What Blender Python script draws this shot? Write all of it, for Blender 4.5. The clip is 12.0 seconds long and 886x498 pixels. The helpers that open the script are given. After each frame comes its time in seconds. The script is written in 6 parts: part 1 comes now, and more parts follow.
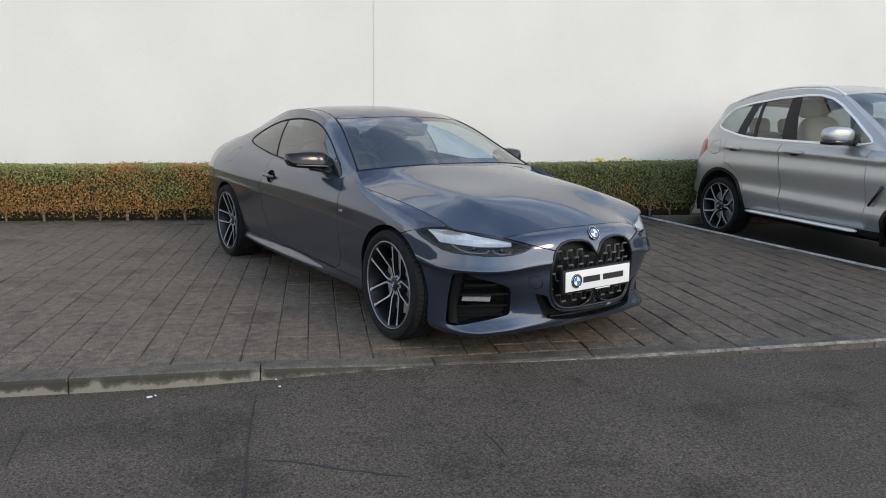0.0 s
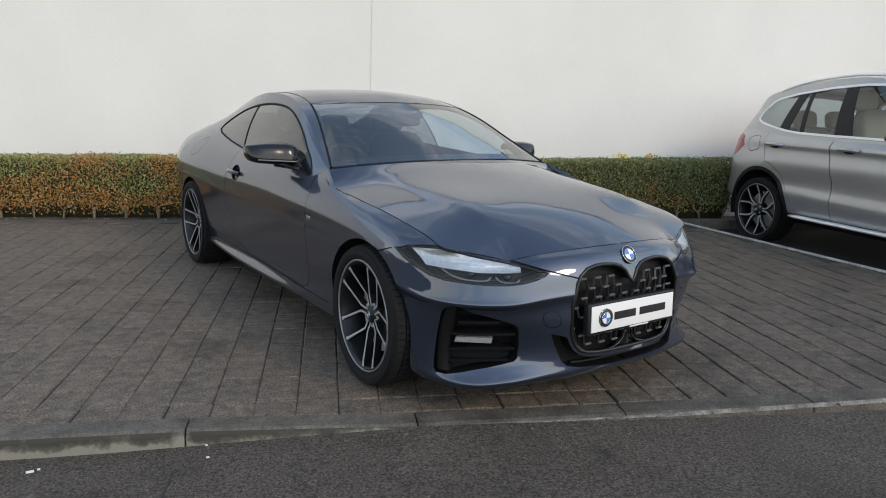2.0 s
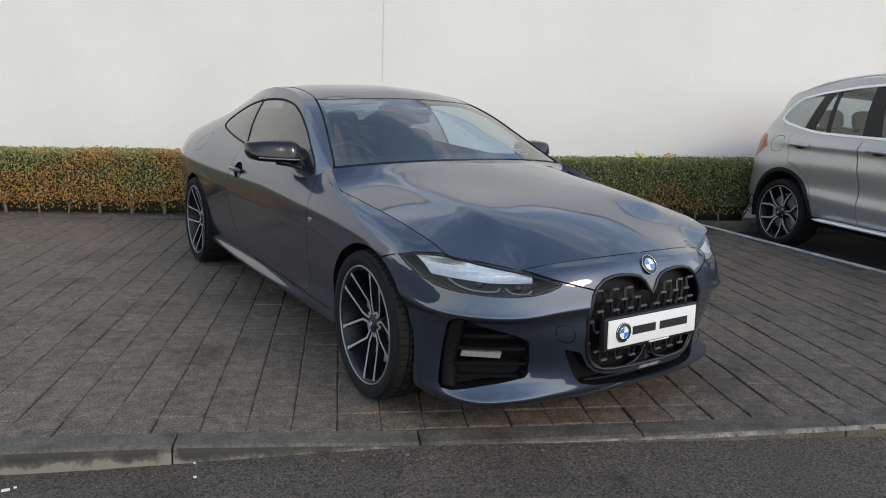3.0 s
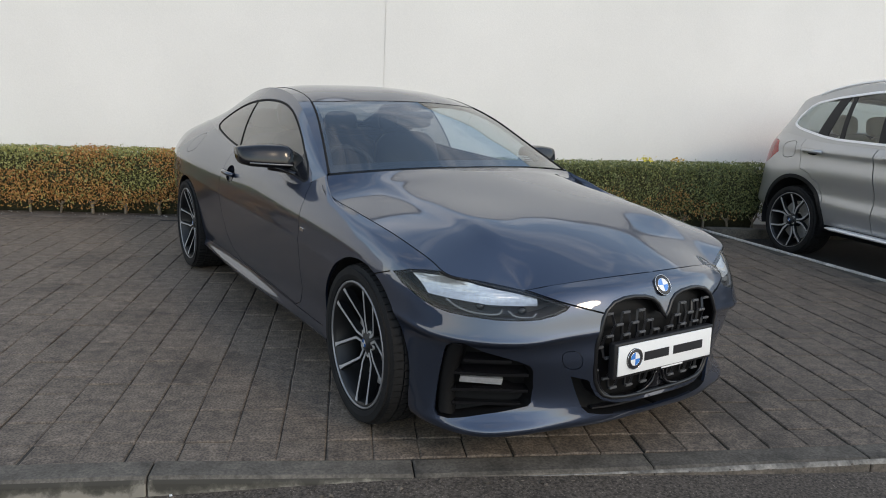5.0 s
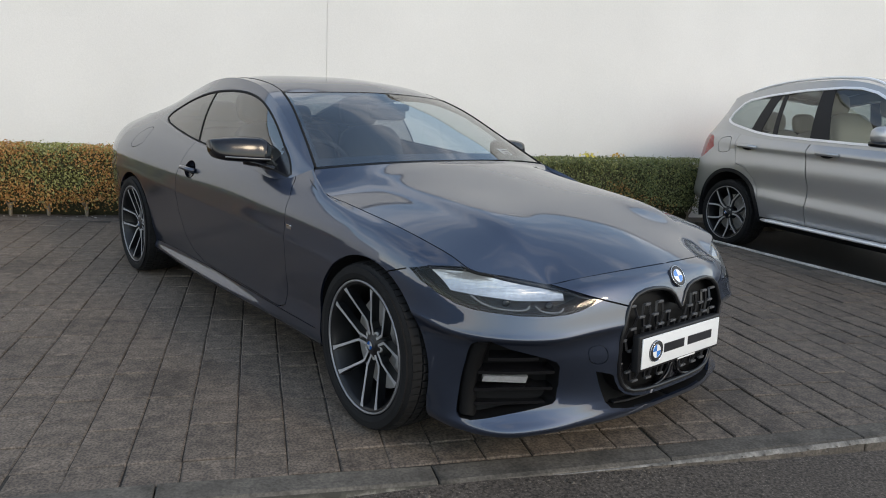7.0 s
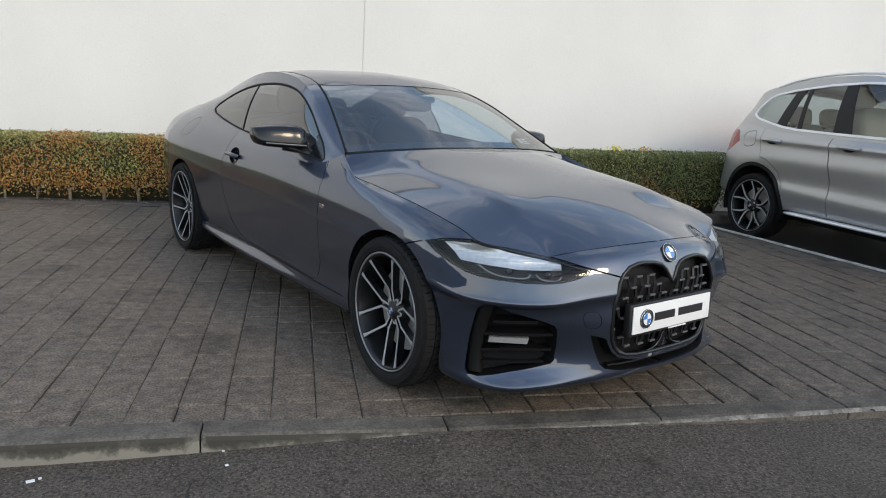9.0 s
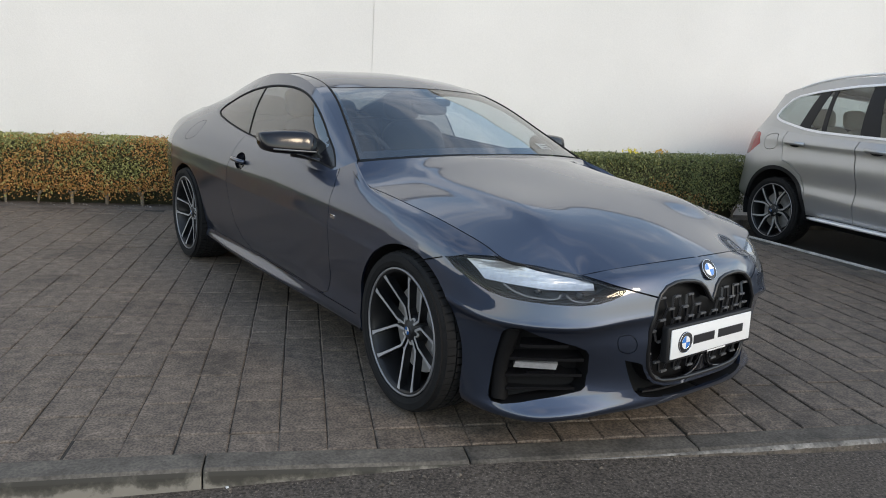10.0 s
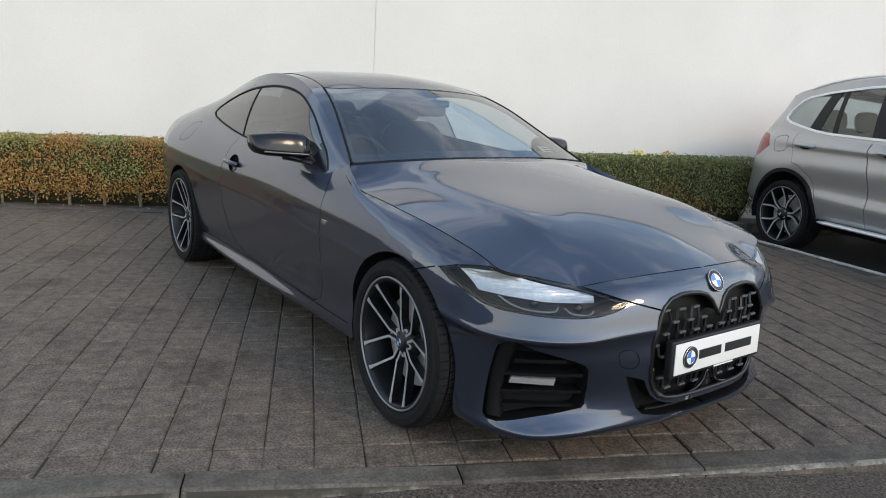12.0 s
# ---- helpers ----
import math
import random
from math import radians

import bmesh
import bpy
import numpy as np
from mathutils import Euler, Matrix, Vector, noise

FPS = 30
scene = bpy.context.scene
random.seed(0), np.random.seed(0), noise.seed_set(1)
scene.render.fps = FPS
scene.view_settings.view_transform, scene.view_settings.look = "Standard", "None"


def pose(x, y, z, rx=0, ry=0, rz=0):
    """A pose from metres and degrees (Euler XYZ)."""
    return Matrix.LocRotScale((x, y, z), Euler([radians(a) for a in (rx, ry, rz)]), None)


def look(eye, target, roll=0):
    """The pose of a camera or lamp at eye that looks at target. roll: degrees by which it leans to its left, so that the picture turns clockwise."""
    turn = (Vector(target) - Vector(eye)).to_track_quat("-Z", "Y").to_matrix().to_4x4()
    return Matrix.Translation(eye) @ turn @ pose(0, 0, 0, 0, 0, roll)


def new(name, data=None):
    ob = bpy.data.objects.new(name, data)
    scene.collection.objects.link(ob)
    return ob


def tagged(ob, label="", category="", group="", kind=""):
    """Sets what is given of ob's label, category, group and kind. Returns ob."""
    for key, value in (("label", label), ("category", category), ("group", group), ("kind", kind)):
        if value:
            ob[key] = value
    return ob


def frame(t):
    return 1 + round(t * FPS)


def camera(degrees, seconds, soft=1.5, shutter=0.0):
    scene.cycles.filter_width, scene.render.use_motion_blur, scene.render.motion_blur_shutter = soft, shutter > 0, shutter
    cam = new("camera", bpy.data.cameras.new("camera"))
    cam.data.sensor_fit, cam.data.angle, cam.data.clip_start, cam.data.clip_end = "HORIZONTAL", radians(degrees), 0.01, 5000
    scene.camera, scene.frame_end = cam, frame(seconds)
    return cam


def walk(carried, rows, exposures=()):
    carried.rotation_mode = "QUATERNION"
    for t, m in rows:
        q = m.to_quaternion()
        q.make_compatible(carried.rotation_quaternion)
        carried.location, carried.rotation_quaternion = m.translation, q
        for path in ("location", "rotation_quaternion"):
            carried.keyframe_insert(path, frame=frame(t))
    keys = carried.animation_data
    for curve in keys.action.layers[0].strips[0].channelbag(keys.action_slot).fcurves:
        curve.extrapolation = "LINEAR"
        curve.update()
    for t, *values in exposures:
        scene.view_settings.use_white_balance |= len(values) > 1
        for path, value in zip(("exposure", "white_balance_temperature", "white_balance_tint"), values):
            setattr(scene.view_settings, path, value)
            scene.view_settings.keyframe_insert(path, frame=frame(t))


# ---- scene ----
from mathutils.bvhtree import BVHTree

cam = camera(65.5, 12.0, 1.0)
PATH = [
    (0, (-1.038, -4.355, 1.32), (-0.761, -2.412, 0.937), 1.1),
    (0.5, (-0.975, -4.295, 1.318), (-0.702, -2.351, 0.931), 1.2),
    (1, (-0.971, -4.06, 1.277), (-0.702, -2.117, 0.885), 1.5),
    (1.5, (-0.954, -3.731, 1.308), (-0.699, -1.788, 0.912), 1.6),
    (2, (-0.819, -3.474, 1.281), (-0.574, -1.531, 0.877), 1.7),
    (2.5, (-0.766, -3.369, 1.279), (-0.54, -1.426, 0.866), 1.9),
    (3, (-0.771, -3.286, 1.29), (-0.564, -1.341, 0.872), 2.2),
    (3.2, (-0.79, -3.23, 1.287), (-0.584, -1.285, 0.87), 2.2),
    (4.8, (-0.782, -3.087, 1.303), (-0.574, -1.142, 0.884), 2.8),
    (5, (-0.739, -3.089, 1.321), (-0.539, -1.145, 0.897), 2.8),
    (5.5, (-0.679, -3.076, 1.299), (-0.48, -1.131, 0.876), 2.7),
    (6, (-0.721, -3.055, 1.328), (-0.516, -1.111, 0.904), 2.9),
    (6.5, (-0.884, -2.976, 1.274), (-0.547, -1.049, 0.857), 2.9),
    (7, (-1.09, -2.928, 1.268), (-0.645, -1.023, 0.852), 3.2),
    (7.5, (-1.121, -2.974, 1.264), (-0.723, -1.061, 0.837), 3.5),
    (9.3, (-1.054, -3.273, 1.252), (-0.719, -1.349, 0.817), 3.4),
    (9.5, (-1.059, -3.213, 1.243), (-0.728, -1.289, 0.808), 3.4),
    (10, (-1.084, -3.036, 1.272), (-0.761, -1.111, 0.835), 3.4),
    (10.5, (-1.095, -2.986, 1.253), (-0.772, -1.062, 0.812), 3.5),
    (11, (-1.042, -2.965, 1.26), (-0.724, -1.04, 0.819), 3.5),
    (11.5, (-0.978, -2.919, 1.262), (-0.668, -0.992, 0.823), 3.4),
    (12, (-1.016, -2.922, 1.28), (-0.713, -0.995, 0.842), 3.5),
]
walk(cam, [(t, look(eye, target, roll)) for t, eye, target, roll in PATH],
     [(0, 0.05, 8900, 13), (2.5, -0.03, 8900, 13), (7.5, 0.0, 8900, 13), (9.3, 0.08, 8900, 13), (12, 0.10, 8900, 13)])

# ---- world and sun ----
SUN_AZIMUTH, SUN_HEIGHT = radians(139), radians(31)
world = bpy.data.worlds.new("sky")
scene.world = world
world.use_nodes = True
wn, wl = world.node_tree.nodes, world.node_tree.links
wn.clear()
sky = wn.new("ShaderNodeTexSky")
sky.sky_type, sky.sun_disc = "NISHITA", False
sky.sun_elevation, sky.sun_rotation = SUN_HEIGHT, SUN_AZIMUTH
sky.air_density, sky.dust_density, sky.ozone_density = 1.3, 0.3, 3.5
wcoord = wn.new("ShaderNodeTexCoord")
wmap = wn.new("ShaderNodeMapping")
wmap.inputs["Scale"].default_value = (1.0, 1.0, 2.2)
wmap.inputs["Location"].default_value = (0.75, 0.3, 0.5)
wl.new(wcoord.outputs["Generated"], wmap.inputs["Vector"])
cloud = wn.new("ShaderNodeTexNoise")
cloud.inputs["Scale"].default_value, cloud.inputs["Detail"].default_value = 2.2, 9
cloud.inputs["Roughness"].default_value, cloud.inputs["Distortion"].default_value = 0.62, 1.4
wl.new(wmap.outputs["Vector"], cloud.inputs["Vector"])
cramp = wn.new("ShaderNodeValToRGB")
cramp.color_ramp.elements[0].position, cramp.color_ramp.elements[1].position = 0.49, 0.84
wl.new(cloud.outputs["Fac"], cramp.inputs["Fac"])
wmix = wn.new("ShaderNodeMix")
wmix.data_type = "RGBA"
wapart = wn.new("ShaderNodeSeparateXYZ")
wl.new(wcoord.outputs["Generated"], wapart.inputs["Vector"])
whigh = wn.new("ShaderNodeMapRange")
whigh.inputs["From Min"].default_value, whigh.inputs["From Max"].default_value = 0.15, 0.75
whigh.inputs["To Min"].default_value, whigh.inputs["To Max"].default_value = 0.85, 0.40
wl.new(wapart.outputs["Z"], whigh.inputs["Value"])
wthin = wn.new("ShaderNodeMath")
wthin.operation = "MULTIPLY"
wl.new(cramp.outputs["Color"], wthin.inputs[0])
wl.new(whigh.outputs["Result"], wthin.inputs[1])
wlow = wn.new("ShaderNodeMapRange")
wlow.inputs["From Min"].default_value, wlow.inputs["From Max"].default_value = 0.0, 0.32
wlow.inputs["To Min"].default_value, wlow.inputs["To Max"].default_value = 0.95, 0.0
wl.new(wapart.outputs["Z"], wlow.inputs["Value"])
wl.new(wthin.outputs[0], wmix.inputs["Factor"])
wl.new(sky.outputs["Color"], wmix.inputs["A"])
wmix.inputs["B"].default_value = (6.9, 7.7, 9.1, 1)
whaze = wn.new("ShaderNodeMix")
whaze.data_type = "RGBA"
wl.new(wlow.outputs["Result"], whaze.inputs["Factor"])
wl.new(wmix.outputs["Result"], whaze.inputs["A"])
whaze.inputs["B"].default_value = (4.5, 5.4, 7.0, 1)
wback = wn.new("ShaderNodeBackground")
wback.inputs["Strength"].default_value = 0.328
wl.new(whaze.outputs["Result"], wback.inputs["Color"])
wout = wn.new("ShaderNodeOutputWorld")
wl.new(wback.outputs["Background"], wout.inputs["Surface"])

sun = new("sun", bpy.data.lights.new("sun", "SUN"))
sun.data.energy, sun.data.angle, sun.data.color = 0.8, radians(12), (1.0, 0.94, 0.86)
SUN_WAY = Vector((math.sin(SUN_AZIMUTH) * math.cos(SUN_HEIGHT), math.cos(SUN_AZIMUTH) * math.cos(SUN_HEIGHT), math.sin(SUN_HEIGHT)))
sun.matrix_world = look(SUN_WAY * 30, (0, 0, 0))


# ---- materials ----
def material(name, colour, rough=0.5, metal=0.0, coat=0.0, grain=0.0, grain_scale=200.0, stain=0.0, stain_scale=3.0,
             bump=0.0, bump_scale=150.0, vary=0.0, spec=0.5, coat_rough=0.03, blot=0.0, blot_scale=2.0, fleck=0.0, world=False, crisp=0.2):
    """Principled material: colour with two scales of noise, relief, and a change from object to object."""
    m = bpy.data.materials.new(name)
    m.use_nodes = True
    n, l = m.node_tree.nodes, m.node_tree.links
    b = n["Principled BSDF"]
    b.inputs["Roughness"].default_value, b.inputs["Metallic"].default_value = rough, metal
    b.inputs["Coat Weight"].default_value, b.inputs["Coat Roughness"].default_value = coat, coat_rough
    b.inputs["Specular IOR Level"].default_value = spec
    b.inputs["Base Color"].default_value = (*colour, 1)
    pos = n.new("ShaderNodeNewGeometry").outputs["Position"] if world else n.new("ShaderNodeTexCoord").outputs["Object"]
    value = None

    def noisy(scale, amount, detail, before, crisp=0.2):
        t = n.new("ShaderNodeTexNoise")
        t.inputs["Scale"].default_value, t.inputs["Detail"].default_value = scale, detail
        l.new(pos, t.inputs["Vector"])
        r = n.new("ShaderNodeMapRange")
        r.inputs["From Min"].default_value, r.inputs["From Max"].default_value = 0.5 - crisp, 0.5 + crisp
        r.inputs["To Min"].default_value, r.inputs["To Max"].default_value = 1 - amount, 1 + amount
        l.new(t.outputs["Fac"], r.inputs["Value"])
        return times(before, r.outputs["Result"])

    def times(a, b):
        if a is None:
            return b
        x = n.new("ShaderNodeMath")
        x.operation = "MULTIPLY"
        l.new(a, x.inputs[0])
        l.new(b, x.inputs[1])
        return x.outputs[0]

    if grain:
        value = noisy(grain_scale, grain, 3, value, crisp)
    if stain:
        value = noisy(stain_scale, stain, 8, value)
    def spots(kind, scale, lo, hi, at_lo, at_hi):
        t = n.new(kind)
        t.inputs["Scale"].default_value = scale
        if kind == "ShaderNodeTexNoise":
            t.inputs["Detail"].default_value, t.inputs["Roughness"].default_value = 8, .62
        l.new(pos, t.inputs["Vector"])
        r = n.new("ShaderNodeMapRange")
        r.inputs["From Min"].default_value, r.inputs["From Max"].default_value = lo, hi
        r.inputs["To Min"].default_value, r.inputs["To Max"].default_value = at_lo, at_hi
        l.new(t.outputs["Fac" if kind == "ShaderNodeTexNoise" else "Distance"], r.inputs["Value"])
        return times(value, r.outputs["Result"])

    if blot:
        value = spots("ShaderNodeTexNoise", blot_scale, .54, .64, 1, 1 - blot)
        value = spots("ShaderNodeTexNoise", blot_scale * 6.3, .60, .70, 1, 1 - blot * .7)
    if fleck:
        value = spots("ShaderNodeTexVoronoi", 95, .12, .24, 1 + fleck, 1)
    if vary:
        info = n.new("ShaderNodeObjectInfo")
        geo = n.new("ShaderNodeNewGeometry")
        add = n.new("ShaderNodeMath")
        l.new(info.outputs["Random"], add.inputs[0])
        l.new(geo.outputs["Random Per Island"], add.inputs[1])
        frac = n.new("ShaderNodeMath")
        frac.operation = "FRACT"
        l.new(add.outputs[0], frac.inputs[0])
        r = n.new("ShaderNodeMapRange")
        r.inputs["To Min"].default_value, r.inputs["To Max"].default_value = 1 - vary, 1 + vary
        l.new(frac.outputs[0], r.inputs["Value"])
        value = times(value, r.outputs["Result"])
    if value is not None:
        mix = n.new("ShaderNodeVectorMath")
        mix.operation = "SCALE"
        mix.inputs[0].default_value = colour
        l.new(value, mix.inputs["Scale"])
        l.new(mix.outputs["Vector"], b.inputs["Base Color"])
    if bump:
        t = n.new("ShaderNodeTexNoise")
        t.inputs["Scale"].default_value, t.inputs["Detail"].default_value = bump_scale, 4
        l.new(pos, t.inputs["Vector"])
        k = n.new("ShaderNodeBump")
        k.inputs["Strength"].default_value, k.inputs["Distance"].default_value = bump, 0.004
        l.new(t.outputs["Fac"], k.inputs["Height"])
        l.new(k.outputs["Normal"], b.inputs["Normal"])
    return m


def glass(name, tint, rough=0.0, least=0.10):
    """Thin tinted glass: a see-through film with the gloss of a pane."""
    m = bpy.data.materials.new(name)
    m.use_nodes = True
    n, l = m.node_tree.nodes, m.node_tree.links
    n.remove(n["Principled BSDF"])
    see, shine, mix, tilt = n.new("ShaderNodeBsdfTransparent"), n.new("ShaderNodeBsdfGlossy"), n.new("ShaderNodeMixShader"), n.new("ShaderNodeLayerWeight")
    see.inputs["Color"].default_value = (*tint, 1)
    shine.inputs["Roughness"].default_value = rough
    tilt.inputs["Blend"].default_value = 0.5
    steep, gloss = n.new("ShaderNodeMath"), n.new("ShaderNodeMath")
    steep.operation, gloss.operation = "POWER", "MULTIPLY_ADD"
    steep.inputs[1].default_value = 3.3
    gloss.inputs[1].default_value, gloss.inputs[2].default_value = 0.90, least
    l.new(tilt.outputs["Facing"], steep.inputs[0])
    l.new(steep.outputs[0], gloss.inputs[0])
    l.new(gloss.outputs[0], mix.inputs["Fac"])
    l.new(see.outputs["BSDF"], mix.inputs[1])
    l.new(shine.outputs["BSDF"], mix.inputs[2])
    l.new(mix.outputs["Shader"], n["Material Output"].inputs["Surface"])
    return m


M = {
    "render": material("wall_render", (0.80, 0.775, 0.738), 0.9, grain=0.02, grain_scale=60, stain=0.035, stain_scale=0.9, bump=0.35, bump_scale=90),
    "asphalt": material("asphalt", (0.088, 0.072, 0.059), 0.85, spec=0.3, world=True, crisp=.16, grain=0.55, grain_scale=95, stain=0.18, stain_scale=1.1, bump=1.0, bump_scale=130, blot=0.3, blot_scale=1.7, fleck=1.5),
    "soil": material("soil", (0.10, 0.080, 0.066), 0.95, grain=0.4, grain_scale=90, stain=0.3, stain_scale=4, bump=1.0, bump_scale=60),
    "concrete": material("kerb_concrete", (0.118, 0.103, 0.085), 0.9, world=True, blot=.35, blot_scale=5, grain=0.3, grain_scale=90, stain=0.35, stain_scale=9, bump=0.5, bump_scale=120),
    "edge": material("edging_concrete", (0.44, 0.42, 0.39), 0.9, grain=0.25, grain_scale=90, stain=0.3, stain_scale=9, bump=0.5, bump_scale=120, blot=.3, blot_scale=5),
    "paver": material("paver", (0.142, 0.110, 0.085), 0.76, spec=0.55, world=True, crisp=.12, grain=0.40, grain_scale=110, stain=0.36, stain_scale=17, bump=1.0, bump_scale=70, vary=0.09, blot=0.36, blot_scale=1.5),
    "joint": material("joint_sand", (0.042, 0.038, 0.032), 0.95, world=True, grain=0.3, grain_scale=200, stain=0.3, stain_scale=3, bump=0.6),
    "paint": material("grey_metallic_paint", (0.029, 0.0445, 0.080), 0.42, 0.85, coat=1.0, grain=0.10, grain_scale=2500),
    "silver": material("silver_metallic_paint", (0.46, 0.46, 0.465), 0.33, 0.65, coat=0.8, grain=0.06, grain_scale=2500),
    "satin": material("satin_black", (0.008, 0.008, 0.009), 0.35),
    "void": material("unlit_black_plastic", (0.005, 0.005, 0.0055), 0.6, spec=0.2),
    "gloss": material("gloss_black", (0.006, 0.006, 0.008), 0.14, spec=0.5),
    "plastic": material("black_plastic", (0.016, 0.016, 0.0175), 0.42, grain=0.2, grain_scale=600, bump=0.1, bump_scale=700),
    "rubber": material("tyre_rubber", (0.011, 0.011, 0.0115), 0.8, grain=0.2, grain_scale=300, stain=0.2, stain_scale=12),
    "rim": material("machined_alloy", (0.50, 0.50, 0.51), 0.36, 0.35, grain=0.05, grain_scale=400),
    "ring": material("rim_lip", (0.30, 0.30, 0.31), 0.35, 0.5),
    "rimdark": material("dark_painted_alloy", (0.009, 0.0095, 0.0105), 0.4, 0.2),
    "stud": material("satin_grey_metal", (0.16, 0.164, 0.172), 0.38, 0.6),
    "slat": material("gloss_black_slat", (0.006, 0.006, 0.007), 0.2),
    "lattice": material("grille_lattice", (0.015, 0.015, 0.017), 0.3, 0.1),
    "steel": material("steel", (0.42, 0.41, 0.40), 0.4, 0.5, stain=0.2, stain_scale=20),
    "bright": material("satin_aluminium", (0.88, 0.88, 0.89), 0.3, 0.3),
    "chrome": material("chrome", (0.75, 0.75, 0.76), 0.12, 1.0),
    "glass": glass("car_glass", (0.76, 0.86, 0.90), 0.0, 0.13),
    "privacy": glass("dark_glass", (0.36, 0.37, 0.37)),
    "tinted": glass("tinted_glass", (0.48, 0.53, 0.51), 0.0, 0.09),
    "lens": glass("lamp_lens", (0.9, 0.92, 0.93), 0.04, 0.03),
    "reflector": material("lamp_reflector", (0.64, 0.65, 0.66), 0.3, 0.6, grain=0.1, grain_scale=60),
    "strip": material("light_guide", (0.22, 0.225, 0.24), 0.6, 0.0, spec=0.2),
    "white": material("plate_white", (0.8, 0.8, 0.79), 0.35, grain=0.02),
    "ink": material("ink", (0.015, 0.015, 0.018), 0.4),
    "blue": material("badge_blue", (0.03, 0.22, 0.62), 0.25, coat=0.8),
    "seat": material("black_leather", (0.02, 0.02, 0.022), 0.55, grain=0.2, grain_scale=300, bump=0.2),
    "beige": material("beige_leather", (0.42, 0.38, 0.31), 0.6, grain=0.1, grain_scale=200, bump=0.2),
    "red": material("lamp_red", (0.34, 0.012, 0.014), 0.2, coat=0.4),
}


def streaked(m, scale, depth):
    """Long fine ribs along x, as on a lamp's reflector."""
    n, l = m.node_tree.nodes, m.node_tree.links
    to, stretch, wave, k = n.new("ShaderNodeTexCoord"), n.new("ShaderNodeMapping"), n.new("ShaderNodeTexNoise"), n.new("ShaderNodeBump")
    stretch.inputs["Scale"].default_value = scale
    wave.inputs["Scale"].default_value, wave.inputs["Detail"].default_value = 1.0, 3
    k.inputs["Strength"].default_value, k.inputs["Distance"].default_value = 1.0, depth
    l.new(to.outputs["Object"], stretch.inputs["Vector"])
    l.new(stretch.outputs["Vector"], wave.inputs["Vector"])
    l.new(wave.outputs["Fac"], k.inputs["Height"])
    l.new(k.outputs["Normal"], n["Principled BSDF"].inputs["Normal"])


streaked(M["reflector"], (7, 7, 45), .009)
M["paint"].node_tree.nodes["Principled BSDF"].inputs["Coat IOR"].default_value = 1.78
for key in ("rubber", "plastic", "seat"):
    M[key].node_tree.nodes["Principled BSDF"].inputs["Specular IOR Level"].default_value = .25


def darker_by_x(m, lo, hi, amount):
    """Makes the base colour darker towards +x, from lo to hi, with a ragged edge."""
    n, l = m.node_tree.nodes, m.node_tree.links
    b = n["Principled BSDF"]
    plain = b.inputs["Base Color"].links[0].from_socket
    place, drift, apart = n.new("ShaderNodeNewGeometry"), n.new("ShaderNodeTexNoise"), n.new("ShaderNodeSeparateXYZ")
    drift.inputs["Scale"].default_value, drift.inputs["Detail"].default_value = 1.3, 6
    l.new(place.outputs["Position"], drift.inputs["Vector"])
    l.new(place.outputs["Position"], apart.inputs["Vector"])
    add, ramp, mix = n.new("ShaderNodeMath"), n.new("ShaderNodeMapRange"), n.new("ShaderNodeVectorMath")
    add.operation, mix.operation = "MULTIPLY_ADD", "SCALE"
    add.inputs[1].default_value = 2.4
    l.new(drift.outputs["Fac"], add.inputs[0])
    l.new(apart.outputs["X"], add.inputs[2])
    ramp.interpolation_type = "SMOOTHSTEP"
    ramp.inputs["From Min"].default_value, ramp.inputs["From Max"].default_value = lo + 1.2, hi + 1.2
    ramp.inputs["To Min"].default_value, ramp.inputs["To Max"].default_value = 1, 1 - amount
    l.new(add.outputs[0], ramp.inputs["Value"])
    l.new(plain, mix.inputs[0])
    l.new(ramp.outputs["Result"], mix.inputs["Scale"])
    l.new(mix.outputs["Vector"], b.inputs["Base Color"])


darker_by_x(M["paver"], -.4, 2.0, .36)
darker_by_x(M["asphalt"], -.2, 2.6, .20)

# ---- building helpers ----
def part(name, bm, mat, parent=None, label="", smooth=True):
    """Links a bmesh as one mesh object under parent."""
    me = bpy.data.meshes.new(name)
    if smooth:
        for f in bm.faces:
            f.smooth = True
    bm.to_mesh(me)
    bm.free()
    me.materials.append(M[mat])
    ob = new(name, me)
    ob.parent = parent
    if label:
        ob["label"] = label
    return ob


def thing(name, label, category, m=None, group="", kind=""):
    ob = new(name)
    ob.empty_display_size = 0.2
    if m is not None:
        ob.matrix_world = m
    return tagged(ob, label, category, group, kind)


def add_box(bm, lo, hi, bevel=0.0, m=None):
    """A box between two corners, with bevelled edges."""
    c = [(a + b) / 2 for a, b in zip(lo, hi)]
    s = [abs(b - a) for a, b in zip(lo, hi)]
    t = Matrix.Translation(c) @ Matrix.Diagonal((*s, 1))
    made = bmesh.ops.create_cube(bm, size=1.0, matrix=(m @ t) if m else t)
    if bevel:
        edges = {e for v in made["verts"] for e in v.link_edges}
        bmesh.ops.bevel(bm, geom=list(edges), offset=bevel, segments=2, affect="EDGES", profile=0.6)
    return bm


def grid(bm, g, closed=False):
    """Faces over an array of points (rows, columns, 3)."""
    rows, cols = g.shape[:2]
    vs = [[bm.verts.new(g[i, j]) for j in range(cols)] for i in range(rows)]
    for i in range(rows - 1):
        for j in range(cols if closed else cols - 1):
            k = (j + 1) % cols
            try:
                bm.faces.new((vs[i][j], vs[i][k], vs[i + 1][k], vs[i + 1][j]))
            except ValueError:
                pass
    return vs


